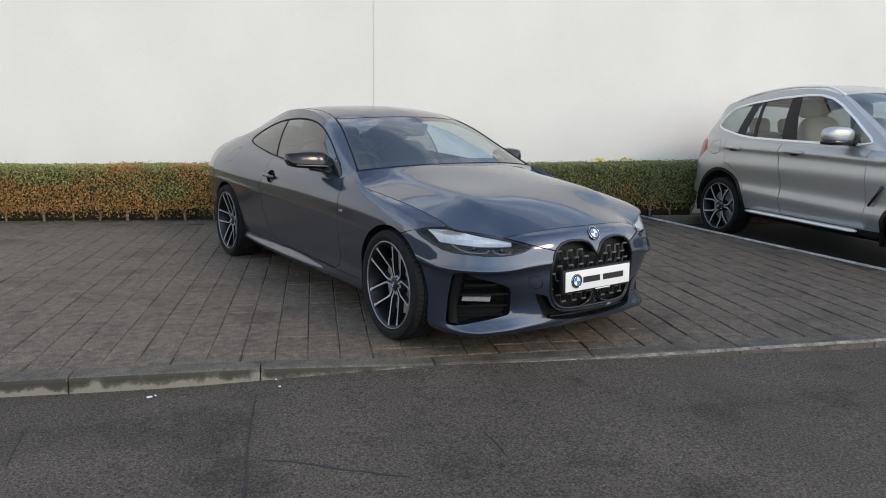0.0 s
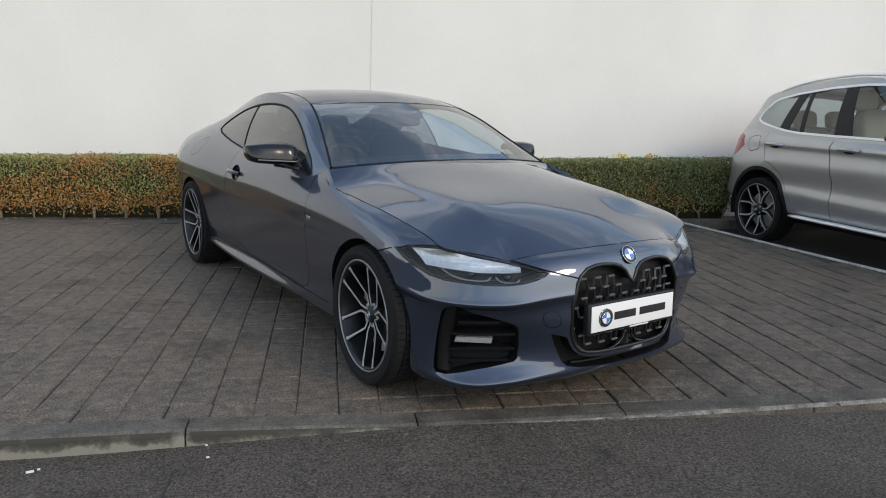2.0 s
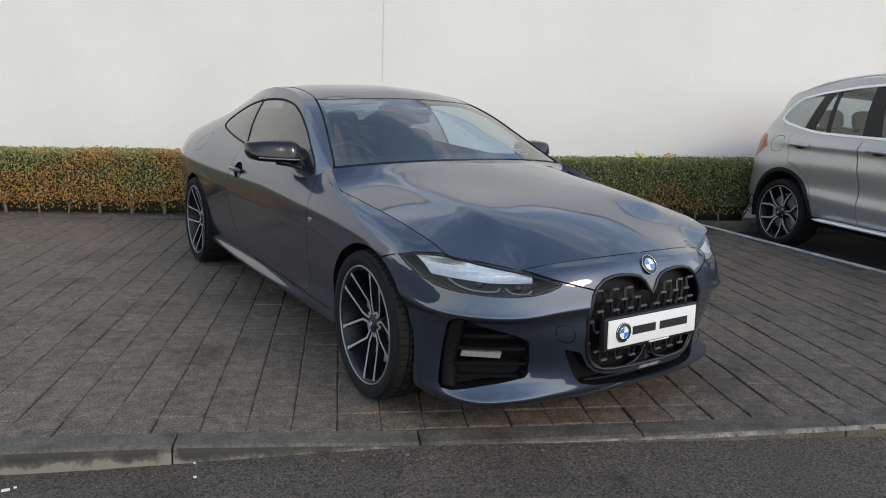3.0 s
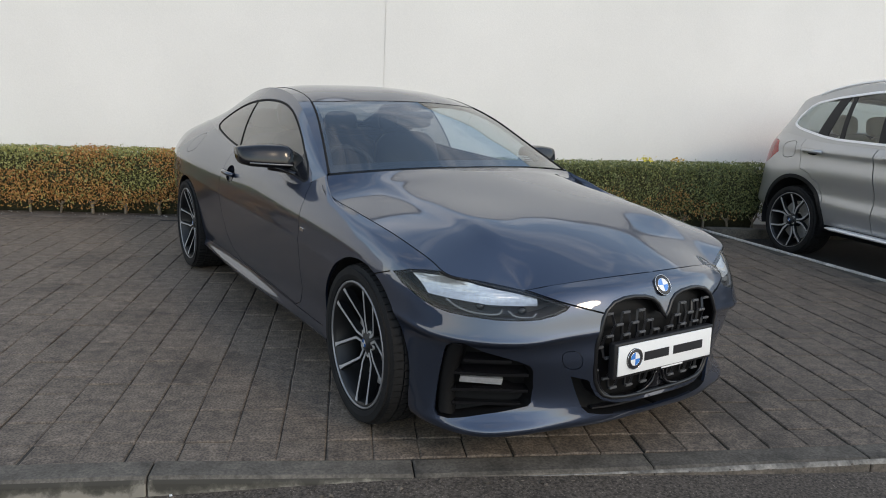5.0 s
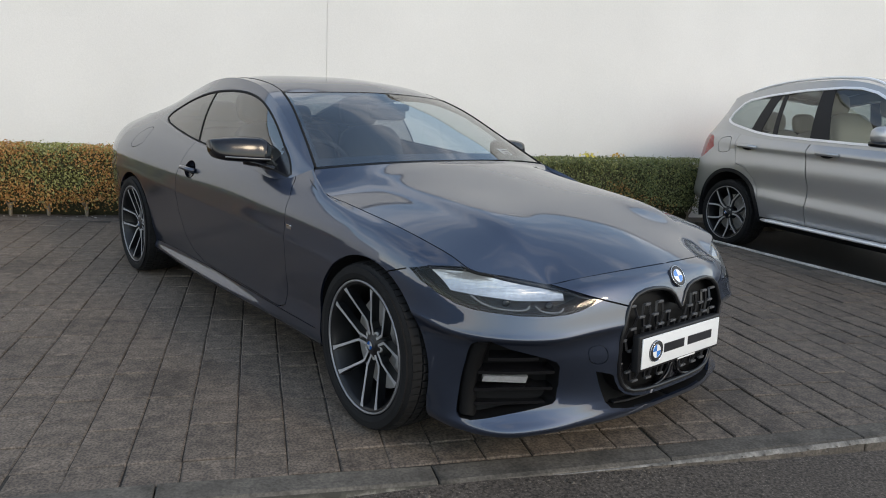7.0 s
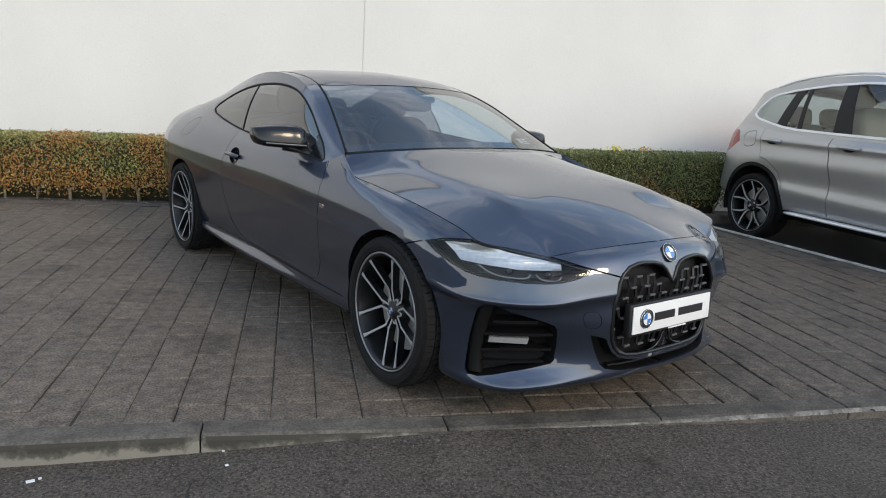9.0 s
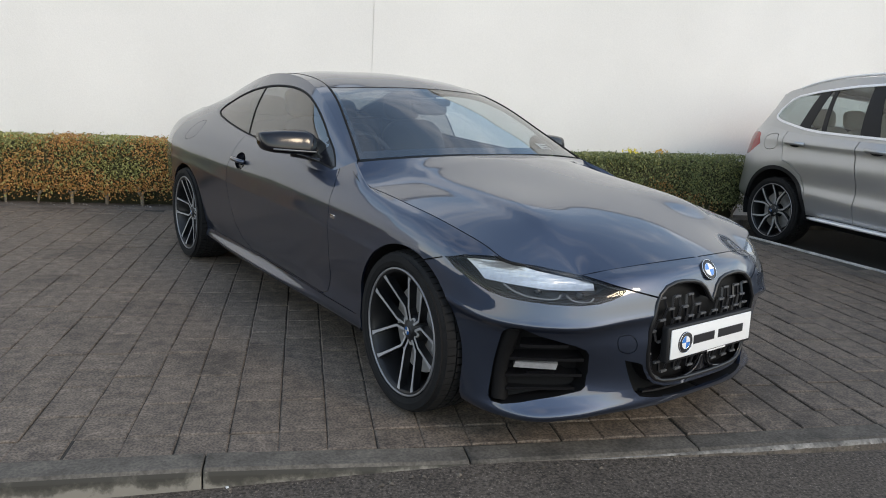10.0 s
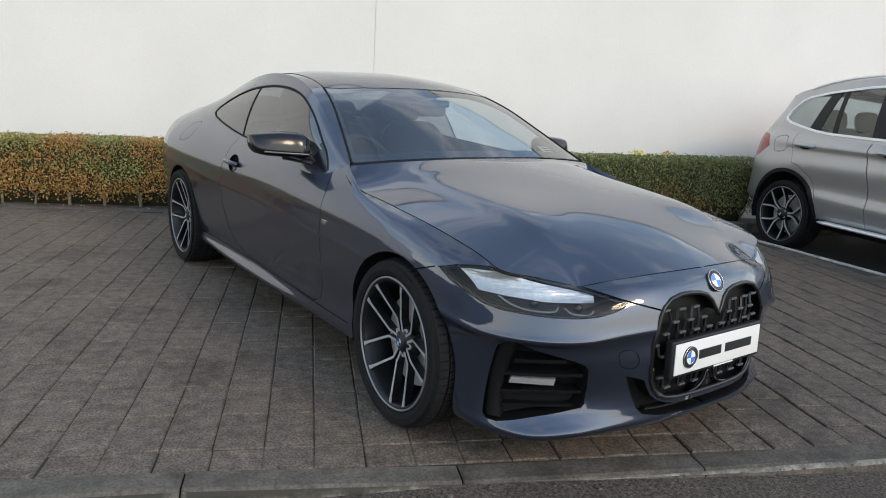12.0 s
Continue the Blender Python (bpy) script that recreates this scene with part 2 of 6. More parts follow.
def curve(p, k, mirror=(False, False)):
    """A smooth curve through the points p (n, ..., 3), with k steps from each to the next; mirror: an end that meets its mirror image at x = 0."""
    p = np.asarray(p, float)
    flip = np.array([-1.0, 1, 1])
    lo = p[1] * flip if mirror[0] else 2 * p[0] - p[1]
    hi = p[-2] * flip if mirror[1] else 2 * p[-1] - p[-2]
    q = np.concatenate([lo[None], p, hi[None]])
    h = np.linalg.norm(np.diff(q, axis=0), axis=-1, keepdims=True) + 1e-9
    d = np.diff(q, axis=0) / h
    m = (d[:-1] * h[1:] + d[1:] * h[:-1]) / (h[1:] + h[:-1])
    s = (np.arange(k) / k).reshape((k,) + (1,) * (p.ndim - 1))
    out = []
    for i in range(len(p) - 1):
        a, b, ma, mb = p[i], p[i + 1], m[i] * h[i + 1], m[i + 1] * h[i + 1]
        out.append((2 * s**3 - 3 * s**2 + 1) * a + (s**3 - 2 * s**2 + s) * ma + (3 * s**2 - 2 * s**3) * b + (s**3 - s**2) * mb)
    out.append(p[-1][None])
    return np.concatenate(out)


def even(c, n):
    """n points evenly along the polyline c."""
    d = np.r_[0, np.cumsum(np.linalg.norm(np.diff(c, axis=0), axis=1))]
    t = np.linspace(0, d[-1], n)
    return np.stack([np.interp(t, d, c[:, i]) for i in range(c.shape[1])], 1)


def coons(c0, c1, d0, d1):
    """The patch between c0 and c1 (n points each) and d0 and d1 (m points each); rows run along c."""
    n, k = len(c0), len(d0)
    u, v = np.linspace(0, 1, n)[:, None, None], np.linspace(0, 1, k)[None, :, None]
    ruled = (1 - v) * c0[:, None] + v * c1[:, None] + (1 - u) * d0[None] + u * d1[None]
    return ruled - ((1 - u) * (1 - v) * c0[0] + u * (1 - v) * c0[-1] + (1 - u) * v * c1[0] + u * v * c1[-1])


# ---- ground, wall, hedge bed ----
KERB_Y = -0.80                      # back of the kerb; the road lies beyond it, towards -y
HEDGE = pose(-0.66, 4.18, 0, 0, 0, 2.2)   # the hedge's front, running along its x
BAY = pose(3.18, 3.306, 0, 0, 0, 13.4)       # edge of the paved area beside the next bay, running along its -y


def smooth(a, b, x):
    t = min(1.0, max(0.0, (x - a) / (b - a)))
    return t * t * (3 - 2 * t)


def rise(x):
    """The whole yard rises gently to one side."""
    return 0.014 * max(0.0, x - 0.6)


PAV = pose(-.5, -.725, 0, 0, 0, 2.4)          # front of the paving, whose courses run along its y


def dip(x, y):
    """How far the paving falls towards the dropped kerb; x and y in the paving's own frame."""
    return .006 * smooth(-.98, -.02, x) * (1 - smooth(.05, .85, y))


def yard(q):
    """Height of the paved yard under a place."""
    p = PAV.inverted() @ Vector((q[0], q[1], 0))
    return rise(min(q[0], 6)) - dip(p.x, p.y)


def road_level(x):
    """The road lies low beside the upright kerb and rises to the dropped one."""
    return -0.062 + 0.048 * smooth(-2.2, -0.4, x) + rise(min(x, 6))


def draped(ob, m=None):
    """Lays a thing that was built level onto the rising yard."""
    m = m or ob.matrix_world.copy()
    back = m.inverted()
    for v in ob.data.vertices:
        q = m @ v.co
        q.z += yard(q)
        v.co = back @ q
    return ob


def build_ground():
    bm = bmesh.new()
    xs = [-400, -60, -12, -6] + [-3 + 0.25 * i for i in range(17)] + [2, 4, 8, 14, 60, 400]
    ys = [-400, -60, -12, -4, KERB_Y - 0.04]
    g = np.array([[(x, y, road_level(x)) for x in xs] for y in ys])
    grid(bm, g)
    g = np.array([[(x, y, -0.11) for x in xs] for y in (KERB_Y - 0.04, 400)])
    grid(bm, g)
    bmesh.ops.remove_doubles(bm, verts=bm.verts, dist=1e-4)
    ob = part("ground", bm, "asphalt", None, smooth=False)
    return tagged(ob, "worn dark grey asphalt road with fine stones", "road", kind="structure")


build_ground()

WALL_TOP = 4.0
bm = bmesh.new()
add_box(bm, (-16, 0.62, -0.3), (0.0, 0.9, WALL_TOP), m=HEDGE)
add_box(bm, (0.008, 0.62, -0.3), (14, 0.9, WALL_TOP), m=HEDGE)
add_box(bm, (-0.004, 0.628, -0.3), (0.012, 0.88, WALL_TOP), m=HEDGE)
wall = tagged(part("wall_north", bm, "render", None, smooth=False), "tall white rendered building wall behind the hedge", "wall", kind="structure")
bm = bmesh.new()
add_box(bm, (-16.05, 0.58, WALL_TOP), (14.05, 0.94, WALL_TOP + .025), .006, HEDGE)
tagged(part("trim_coping", bm, "edge", None, smooth=False), "pale grey concrete coping along the wall top", "coping", kind="structure")


# far belt of trees across the road, on the other side of the yard
M["far_trees"] = material("far_foliage", (0.045, 0.052, 0.035), 0.9, grain=0.5, grain_scale=3, stain=0.5, stain_scale=0.4)
bm = bmesh.new()
g = []
for a in np.linspace(radians(150), radians(262), 150):
    r = 30 + 3 * noise.noise((a * 9, 3, 1))
    h = 1.7 + .7 * noise.noise((a * 7, 1, 1)) + .3 * noise.noise((a * 25, 1, 4)) + .15 * noise.noise((a * 80, 2, 4))
    h *= min(1, (radians(262) - a) / radians(18) + .05, (a - radians(150)) / radians(8) + .05)
    g.append([(r * math.cos(a), r * math.sin(a), -.2), (r * math.cos(a) * 1.01, r * math.sin(a) * 1.01, h * .7), ((r + 1.2) * math.cos(a), (r + 1.2) * math.sin(a), h), ((r + 3) * math.cos(a), (r + 3) * math.sin(a), -.2)])
grid(bm, np.array(g))
tagged(part("backdrop_trees", bm, "far_trees", None), "far dark belt of trees beyond the yard", "tree belt", kind="structure")

# ---- car bodies ----
def flank(base, heights, insets, top, k=8, kv=4, edge=None, fair=None):
    """Half of a car's outer skin, from the middle of its nose round the side to the middle of its tail, and from the sill up to the line top.
    base: its outline from above; heights and insets: the rows' levels and how far they lie within it; edge: the top line in full;
    fair: the stretch of columns that is evened out."""
    b = np.array(base, float)
    q = np.concatenate([[b[1] * (-1, 1)], b, [b[-2] * (-1, 1)]])
    t = q[2:] - q[:-2]
    out = np.stack([t[:, 1], -t[:, 0]], 1) / np.linalg.norm(t, axis=1)[:, None]
    rows = [np.column_stack([b - out * np.array(d)[:, None], z]) for z, d in zip(heights, insets)] + [np.array(top, float)]
    for r in rows:
        r[0, 0] = r[-1, 0] = 0
    long = np.stack([curve(r, k, (True, True)) for r in rows])
    if fair:
        a, z, turns = fair
        for _ in range(turns):
            long[:-1, a + 1:z - 1] = .5 * long[:-1, a + 1:z - 1] + .25 * (long[:-1, a:z - 2] + long[:-1, a + 2:z])
    if edge is not None:
        long[-1] = edge
    return curve(long, kv)



def turned_out(bm, c):
    """Turns all faces so that they look away from the point c."""
    bm.normal_update()
    c = Vector(c)
    if sum(f.normal.dot(f.calc_center_median() - c) * f.calc_area() for f in bm.faces) < 0:
        bmesh.ops.reverse_faces(bm, faces=bm.faces)
    bm.normal_update()
    return bm


def sheet(g, c):
    bm = bmesh.new()
    grid(bm, g)
    bmesh.ops.remove_doubles(bm, verts=bm.verts, dist=1e-5)
    return turned_out(bm, c)


def merged_sheets(*grids):
    bm = bmesh.new()
    for g in grids:
        grid(bm, g)
    bmesh.ops.remove_doubles(bm, verts=bm.verts, dist=1e-5)
    return turned_out(bm, MID)


def inside(poly, a, b):
    hit = False
    for (x0, y0), (x1, y1) in zip(poly, poly[1:] + poly[:1]):
        if (y0 > b) != (y1 > b) and a < (x1 - x0) * (b - y0) / (y1 - y0) + x0:
            hit = not hit
    return hit


def widened(poly, d):
    """The polygon grown by d (shrunk if negative)."""
    n = len(poly)
    area = sum(poly[i][0] * poly[(i + 1) % n][1] - poly[(i + 1) % n][0] * poly[i][1] for i in range(n))
    s = d if area > 0 else -d
    out = []
    for i in range(n):
        p, q, r = Vector(poly[i - 1]), Vector(poly[i]), Vector(poly[(i + 1) % n])
        a, b = (q - p).normalized(), (r - q).normalized()
        k = Vector((a.y + b.y, -a.x - b.x))
        k = k.normalized() if k.length > 1e-6 else Vector((a.y, -a.x))
        out.append(tuple(q + k * s))
    return out


def rounded(poly, k=3):
    """A closed smooth outline through the points."""
    p = [(0.0, a, b) for a, b in poly]
    c = curve(p[-2:] + p + p[:3], k)[2 * k:(2 + len(p)) * k]
    return [(float(q[1]), float(q[2])) for q in c]


AXES = {"x": (1, 2), "y": (0, 2), "z": (0, 1)}


def cut(bm, poly, axis, where=lambda c: True):
    """Cuts the skin along the outline poly, seen along an axis, and gives the faces within it."""
    ia, ib = AXES[axis]
    for (a0, b0), (a1, b1) in zip(poly, poly[1:] + poly[:1]):
        if abs(a1 - a0) + abs(b1 - b0) < 1e-6:
            continue
        lo_a, hi_a, lo_b, hi_b = min(a0, a1) - .001, max(a0, a1) + .001, min(b0, b1) - .001, max(b0, b1) + .001
        faces = []
        for f in bm.faces:
            if max(v.co[ia] for v in f.verts) < lo_a or min(v.co[ia] for v in f.verts) > hi_a:
                continue
            if max(v.co[ib] for v in f.verts) < lo_b or min(v.co[ib] for v in f.verts) > hi_b:
                continue
            if where(f.calc_center_median()):
                faces.append(f)
        if not faces:
            continue
        co, no = Vector((0, 0, 0)), Vector((0, 0, 0))
        co[ia], co[ib] = a0, b0
        no[ia], no[ib] = b1 - b0, a0 - a1
        geom = list({*faces, *(e for f in faces for e in f.edges), *(v for f in faces for v in f.verts)})
        bmesh.ops.bisect_plane(bm, geom=geom, dist=1e-5, plane_co=co, plane_no=no.normalized())
    return [f for f in bm.faces if where(c := f.calc_center_median()) and inside(poly, c[ia], c[ib])]


def take(bm, faces, keep=False):
    """A new bmesh of those faces, which leave bm unless keep."""
    out = bmesh.new()
    table = {}
    for f in faces:
        out.faces.new([table.get(v) or table.setdefault(v, out.verts.new(v.co)) for v in f.verts])
    if not keep:
        bmesh.ops.delete(bm, geom=list(faces), context="FACES")
    out.normal_update()
    return out


def both(bm):
    """Adds the mirror image, joined at x = 0."""
    made = bmesh.ops.duplicate(bm, geom=list(bm.verts) + list(bm.edges) + list(bm.faces))["geom"]
    for v in (x for x in made if isinstance(x, bmesh.types.BMVert)):
        v.co.x = -v.co.x
    bmesh.ops.reverse_faces(bm, faces=[x for x in made if isinstance(x, bmesh.types.BMFace)])
    bmesh.ops.remove_doubles(bm, verts=[v for v in bm.verts if abs(v.co.x) < 1e-4], dist=2e-4)
    bm.normal_update()
    return bm


def other_side(bm):
    out = bm.copy()
    for v in out.verts:
        v.co.x = -v.co.x
    bmesh.ops.reverse_faces(out, faces=out.faces)
    out.normal_update()
    return out


def flange(bm, depth):
    """Folds the free edges of a panel inwards, so that it has thickness."""
    bm.normal_update()
    edges = [e for e in bm.edges if e.is_boundary and (abs(e.verts[0].co.x) > 1e-4 or abs(e.verts[1].co.x) > 1e-4)]
    way = {v: v.normal.copy() for e in edges for v in e.verts}
    for e in edges:
        e.smooth = False
    made = bmesh.ops.extrude_edge_only(bm, edges=edges)["geom"]
    extra = [x for x in made if isinstance(x, bmesh.types.BMVert)]
    old = {tuple(round(a, 6) for a in v.co): w for v, w in way.items()}
    for v in extra:
        w = old.get(tuple(round(a, 6) for a in v.co))
        if w:
            v.co -= w * depth
    bm.normal_update()
    return bm


def sunk(bm, depth):
    """Moves a sheet inwards."""
    bm.normal_update()
    for v, n in [(v, v.normal.copy()) for v in bm.verts]:
        v.co -= n * depth
    return bm


def seam(bm, line, axis, where, width=0.004):
    """Cuts a shut line of that width out of the skin along an open line."""
    p = [Vector(q) for q in line]
    left, right = [], []
    for i, q in enumerate(p):
        d = (p[min(i + 1, len(p) - 1)] - p[max(i - 1, 0)]).normalized()
        n = Vector((d.y, -d.x)) * width / 2
        left.append(tuple(q + n))
        right.append(tuple(q - n))
    gone = cut(bm, left + right[::-1], axis, where)
    bmesh.ops.delete(bm, geom=gone, context="FACES")


def tube(bm, path, r, n=8, closed=False, flat=1.0):
    """A round bar along the points of path."""
    p = [Vector(q) for q in path]
    rings = []
    up0 = Vector((0.13, 0.21, 0.97)).normalized()
    for i, q in enumerate(p):
        d = ((p[(i + 1) % len(p)] if closed or i + 1 < len(p) else q) - (p[i - 1] if closed or i else q)).normalized()
        a = d.cross(up0).normalized()
        b = a.cross(d)
        rings.append([q + a * math.cos(t) * r + b * math.sin(t) * r * flat for t in (2 * math.pi * j / n for j in range(n))])
    if closed:
        rings.append(rings[0])
    vs = grid(bm, np.array([[list(v) for v in ring] for ring in rings]), closed=True)
    if not closed:
        bm.faces.new(vs[0][::-1])
        bm.faces.new(vs[-1])
    else:
        bmesh.ops.remove_doubles(bm, verts=vs[0] + vs[-1], dist=1e-6)
    return bm


def lathe(bm, profile, n=64, m=None):
    """Turns a profile of (radius, height) about the x axis."""
    g = np.array([[(h, r * math.cos(2 * math.pi * j / n), r * math.sin(2 * math.pi * j / n)) for j in range(n)] for r, h in profile])
    if m is not None:
        a = np.array(m)
        g = g @ a[:3, :3].T + a[:3, 3]
    grid(bm, g, closed=True)
    return bm


def ball(bm, size, m, n=16, power=1.0):
    """A rounded block: an ellipsoid, squarer as power falls below 1."""
    made = bmesh.ops.create_uvsphere(bm, u_segments=n * 2, v_segments=n, radius=1.0)
    for v in made["verts"]:
        v.co = m @ Vector([math.copysign(abs(c) ** power, c) * s for c, s in zip(v.co, size)])
    return bm


# ---- wheels ----
def build_wheel(parent, m, radius, width, rim_r, spokes, label, face_mat="rim", face_wide=.46, dish=0.0, turn=14):
    """A wheel whose outer side looks along -x of m: rim with tyre, spokes, cap, brake disc and caliper."""
    w = width / 2
    bm = bmesh.new()
    lathe(bm, [(rim_r + .006, -w + .012), (rim_r + .006, -w + .004), (rim_r - .012, -w + .004), (rim_r - .017, -w + .022), (rim_r - .03, -w + .06), (rim_r - .04, w - .03), (rim_r, w - .01)], 72)
    wheel = part("wheel", bm, "rimdark", parent, label)
    wheel.matrix_local = m
    bm = bmesh.new()
    lathe(bm, [(rim_r - .004, -w + .004), (rim_r - .003, -w - .001), (rim_r + .003, -w - .001), (rim_r + .004, -w + .004)], 72)
    part("rim_edge", bm, "ring", wheel, "machined silver rim edge")
    bm = bmesh.new()
    lathe(bm, [(rim_r + .003, -w + .012), (rim_r + .012, -w - .002), (rim_r + .03, -w - .008), (rim_r + .055, -w - .006), (radius - .022, -w + .004), (radius - .010, -w + .014),
               (radius - .009, -w + .02), (radius - .009, w - .02), (radius - .022, w - .004), (rim_r, w - .012)], 96)
    for row in range(5):
        x0 = -w + .014 + row * (width - .028) / 5
        x1 = x0 + (width - .028) / 5 - .008
        for j in range(66):
            a0 = 2 * math.pi * (j + .25 * (row % 2)) / 66
            a1 = a0 + 2 * math.pi / 66 * .80
            shear = .02 * (row - 2) / 2
            q = [(x, r * math.cos(a + shear), r * math.sin(a + shear)) for r in (radius - .012, radius) for x, a in ((x0, a0), (x1, a0), (x1, a1), (x0, a1))]
            if row in (0, 4):
                k = [4, 7] if row == 0 else [5, 6]
                for i in k:
                    f = (radius - .006) / radius
                    q[i] = (q[i][0], q[i][1] * f, q[i][2] * f)
            v = [bm.verts.new(c) for c in q]
            for f in ((4, 5, 6, 7), (0, 1, 5, 4), (1, 2, 6, 5), (2, 3, 7, 6), (3, 0, 4, 7)):
                bm.faces.new([v[i] for i in f])
    bmesh.ops.recalc_face_normals(bm, faces=bm.faces)
    tyre = part("tyre", bm, "rubber", wheel, smooth=False)
    # spokes: each a dark bar with a bright machined face
    face = -w + .012
    for dark, name, mat in ((True, "spoke", "rimdark"), (False, "spoke_face", face_mat)):
        for side in (-1, 1):
            bm = bmesh.new()
            pts = []
            for r, a, half, x in spokes:
                h = half if dark else half * face_wide
                off = 0 if dark else half * (.94 - face_wide) * side
                c, s = math.cos(a * side), math.sin(a * side)
                y, z = r * s, r * c
                n = (c, -s)
                t = face + x - (.0022 if not dark else 0)
                deep = t + (.034 if dark else .0025)
                e0, e1 = off - h, off + h
                pts.append([(t, y + n[0] * e0, z + n[1] * e0), (t, y + n[0] * e1, z + n[1] * e1),
                            (deep, y + n[0] * e1 * (.75 if dark else 1), z + n[1] * e1 * (.75 if dark else 1)), (deep, y + n[0] * e0 * (.75 if dark else 1), z + n[1] * e0 * (.75 if dark else 1))])
            vs = grid(bm, np.array(pts), closed=True)
            bm.faces.new(vs[0][::-1])
            bm.faces.new(vs[-1])
            bmesh.ops.recalc_face_normals(bm, faces=bm.faces)
            me = None
            for j in range(5):
                if me is None:
                    ob = part(name, bm, mat, wheel, smooth=False)
                    me = ob.data
                else:
                    ob = new(name, me)
                    ob.parent = wheel
                ob.matrix_local = pose(0, 0, 0, 72 * j + turn, 0, 0)
    face += dish
    bm = bmesh.new()
    lathe(bm, [(0, face - .006), (.028, face - .006), (.034, face - .003), (.052, face + .006), (.066, face + .014), (.068, face + .05)], 40)
    part("hub", bm, "rimdark", wheel)
    for j in range(5):
        bm = bmesh.new()
        a = radians(72 * j + 36 + turn)
        lathe(bm, [(.0085, face + .004), (.011, face + .001), (.011, face + .012)], 12, Matrix.Translation((0, -.050 * math.sin(a), .050 * math.cos(a))))
        lathe(bm, [(0, face + .006), (.0085, face + .004)], 12, Matrix.Translation((0, -.050 * math.sin(a), .050 * math.cos(a))))
        part("wheel_bolt", bm, "steel", wheel)
    bm = bmesh.new()
    lathe(bm, [(0, face - .010), (.024, face - .0095), (.029, face - .007), (.030, face - .004)], 32)
    cap = part("hub_cap", bm, "ink", wheel)
    for j, mat in enumerate(("blue", "white", "blue", "white")):
        bm = bmesh.new()
        ring = [(face - .0112, 0, 0)] + [(face - .0112, .017 * math.cos(t), .017 * math.sin(t)) for t in np.linspace(j * math.pi / 2, (j + 1) * math.pi / 2, 8)]
        f = bm.faces.new([bm.verts.new(c) for c in ring])
        bmesh.ops.extrude_face_region(bm, geom=[f])
        part("cap_quarter", bm, mat, wheel, smooth=False)
    bm = bmesh.new()
    lathe(bm, [(.07, -w + .10), (rim_r * .70, -w + .10), (rim_r * .70, -w + .125), (.07, -w + .125)], 64)
    part("brake_disc", bm, "steel", wheel, "grey steel brake disc", smooth=False)
    bm = bmesh.new()
    cal = curve([(-w + .085, rim_r * .58 * math.sin(t), rim_r * .58 * math.cos(t)) for t in np.linspace(-2.1, -1.15, 6)], 3)
    g = np.array([[(c[0] + dx, c[1] * k, c[2] * k) for dx, k in ((-.008, .9), (-.008, 1.12), (.0, 1.27), (.06, 1.27), (.06, .85), (.0, .82))] for c in cal])
    vs = grid(bm, g, closed=True)
    bm.faces.new(vs[0][::-1])
    bm.faces.new(vs[-1])
    bmesh.ops.recalc_face_normals(bm, faces=bm.faces)
    part("brake_caliper", bm, "steel", wheel)
    return wheel


COUPE = thing("car", "dark grey metallic two-door coupe parked on block paving", "car", pose(0, 0, 0, 0, 0, 27.2))
C_BASE = [(0, -.800), (.28, -.785), (.43, -.735), (.57, -.675), (.70, -.585), (.82, -.435), (.885, -.24), (.905, 0), (.908, .45), (.905, .78),
          (.90, 1.3), (.90, 1.9), (.912, 2.4), (.926, 2.85), (.915, 3.25), (.82, 3.62), (.55, 3.82), (0, 3.89)]
C_Z0 = [.172, .168, .158, .142, .128, .135, .16, .18, .18, .18, .18, .18, .18, .19, .22, .24, .24, .24]
C_D0 = [.038, .038, .036, .034, .032, .048, .055, .09, .09, .09, .09, .09, .09, .09, .09, .08, .06, .06]
C_Z1 = [.202, .197, .186, .168, .152, .16, .20, .24, .25, .25, .25, .25, .25, .26, .28, .30, .30, .30]
C_D1 = [.010, .010, .008, .006, .006, .020, .030, .028, .03, .03, .03, .03, .03, .03, .03, .03, .03, .03]
C_Z2 = [.285, .275, .252, .232, .218, .236, .29, .34, .36, .36, .36, .36, .36, .37, .38, .40, .40, .40]
C_D2 = [.008, .012, .026, .042, .048, .022, .014, .025, .035, .035, .035, .03, .02, .02, .03, .03, .03, .03]
C_Z3 = [.45, .44, .43, .42, .41, .41, .44, .46, .48, .49, .50, .50, .50, .52, .52, .50, .50, .50]
C_D3 = [.003, .003, .01, .018, .02, .012, .005, .01, .015, .02, .02, .018, .01, .005, .01, .015, .02, .02]
C_Z4 = [.55, .545, .53, .51, .505, .51, .55, .60, .63, .64, .65, .66, .68, .70, .70, .68, .66, .66]
C_D4 = [.005, .003, -.007, -.017, -.020, -.015, -.004, .001, .003, .004, .004, .004, .003, .002, 0, 0, 0, 0]
C_Z5 = [.64, .64, .635, .62, .63, .65, .69, .73, .76, .77, .78, .79, .81, .83, .84, .82, .80, .80]
C_D5 = [.03, .03, .024, .020, .022, .012, .012, .014, .016, .017, .017, .017, .018, .018, .015, .02, .02, .02]
C_Z6 = [.69, .685, .675, .65, .676, .693, .742, .783, .845, .845, .868, .89, .925, .95, .96, .95, .93, .93]
C_D6 = [.055, .06, .055, .05, .045, .030, .038, .045, .060, .052, .04, .05, .075, .09, .10, .09, .06, .04]
C_TOP = [(0, -.70, .715), (.28, -.668, .705), (.42, -.628, .690), (.53, -.585, .672), (.66, -.519, .700), (.775, -.446, .723), (.793, -.22, .779),
         (.800, -.049, .806), (.765, .636, .943), (.812, .765, .890), (.82, 1.3, .915), (.80, 1.9, .950), (.765, 2.4, .995), (.715, 2.85, 1.05),
         (.655, 3.2, 1.075), (.58, 3.55, 1.045), (.40, 3.75, 1.03), (0, 3.80, 1.035)]
K = 10
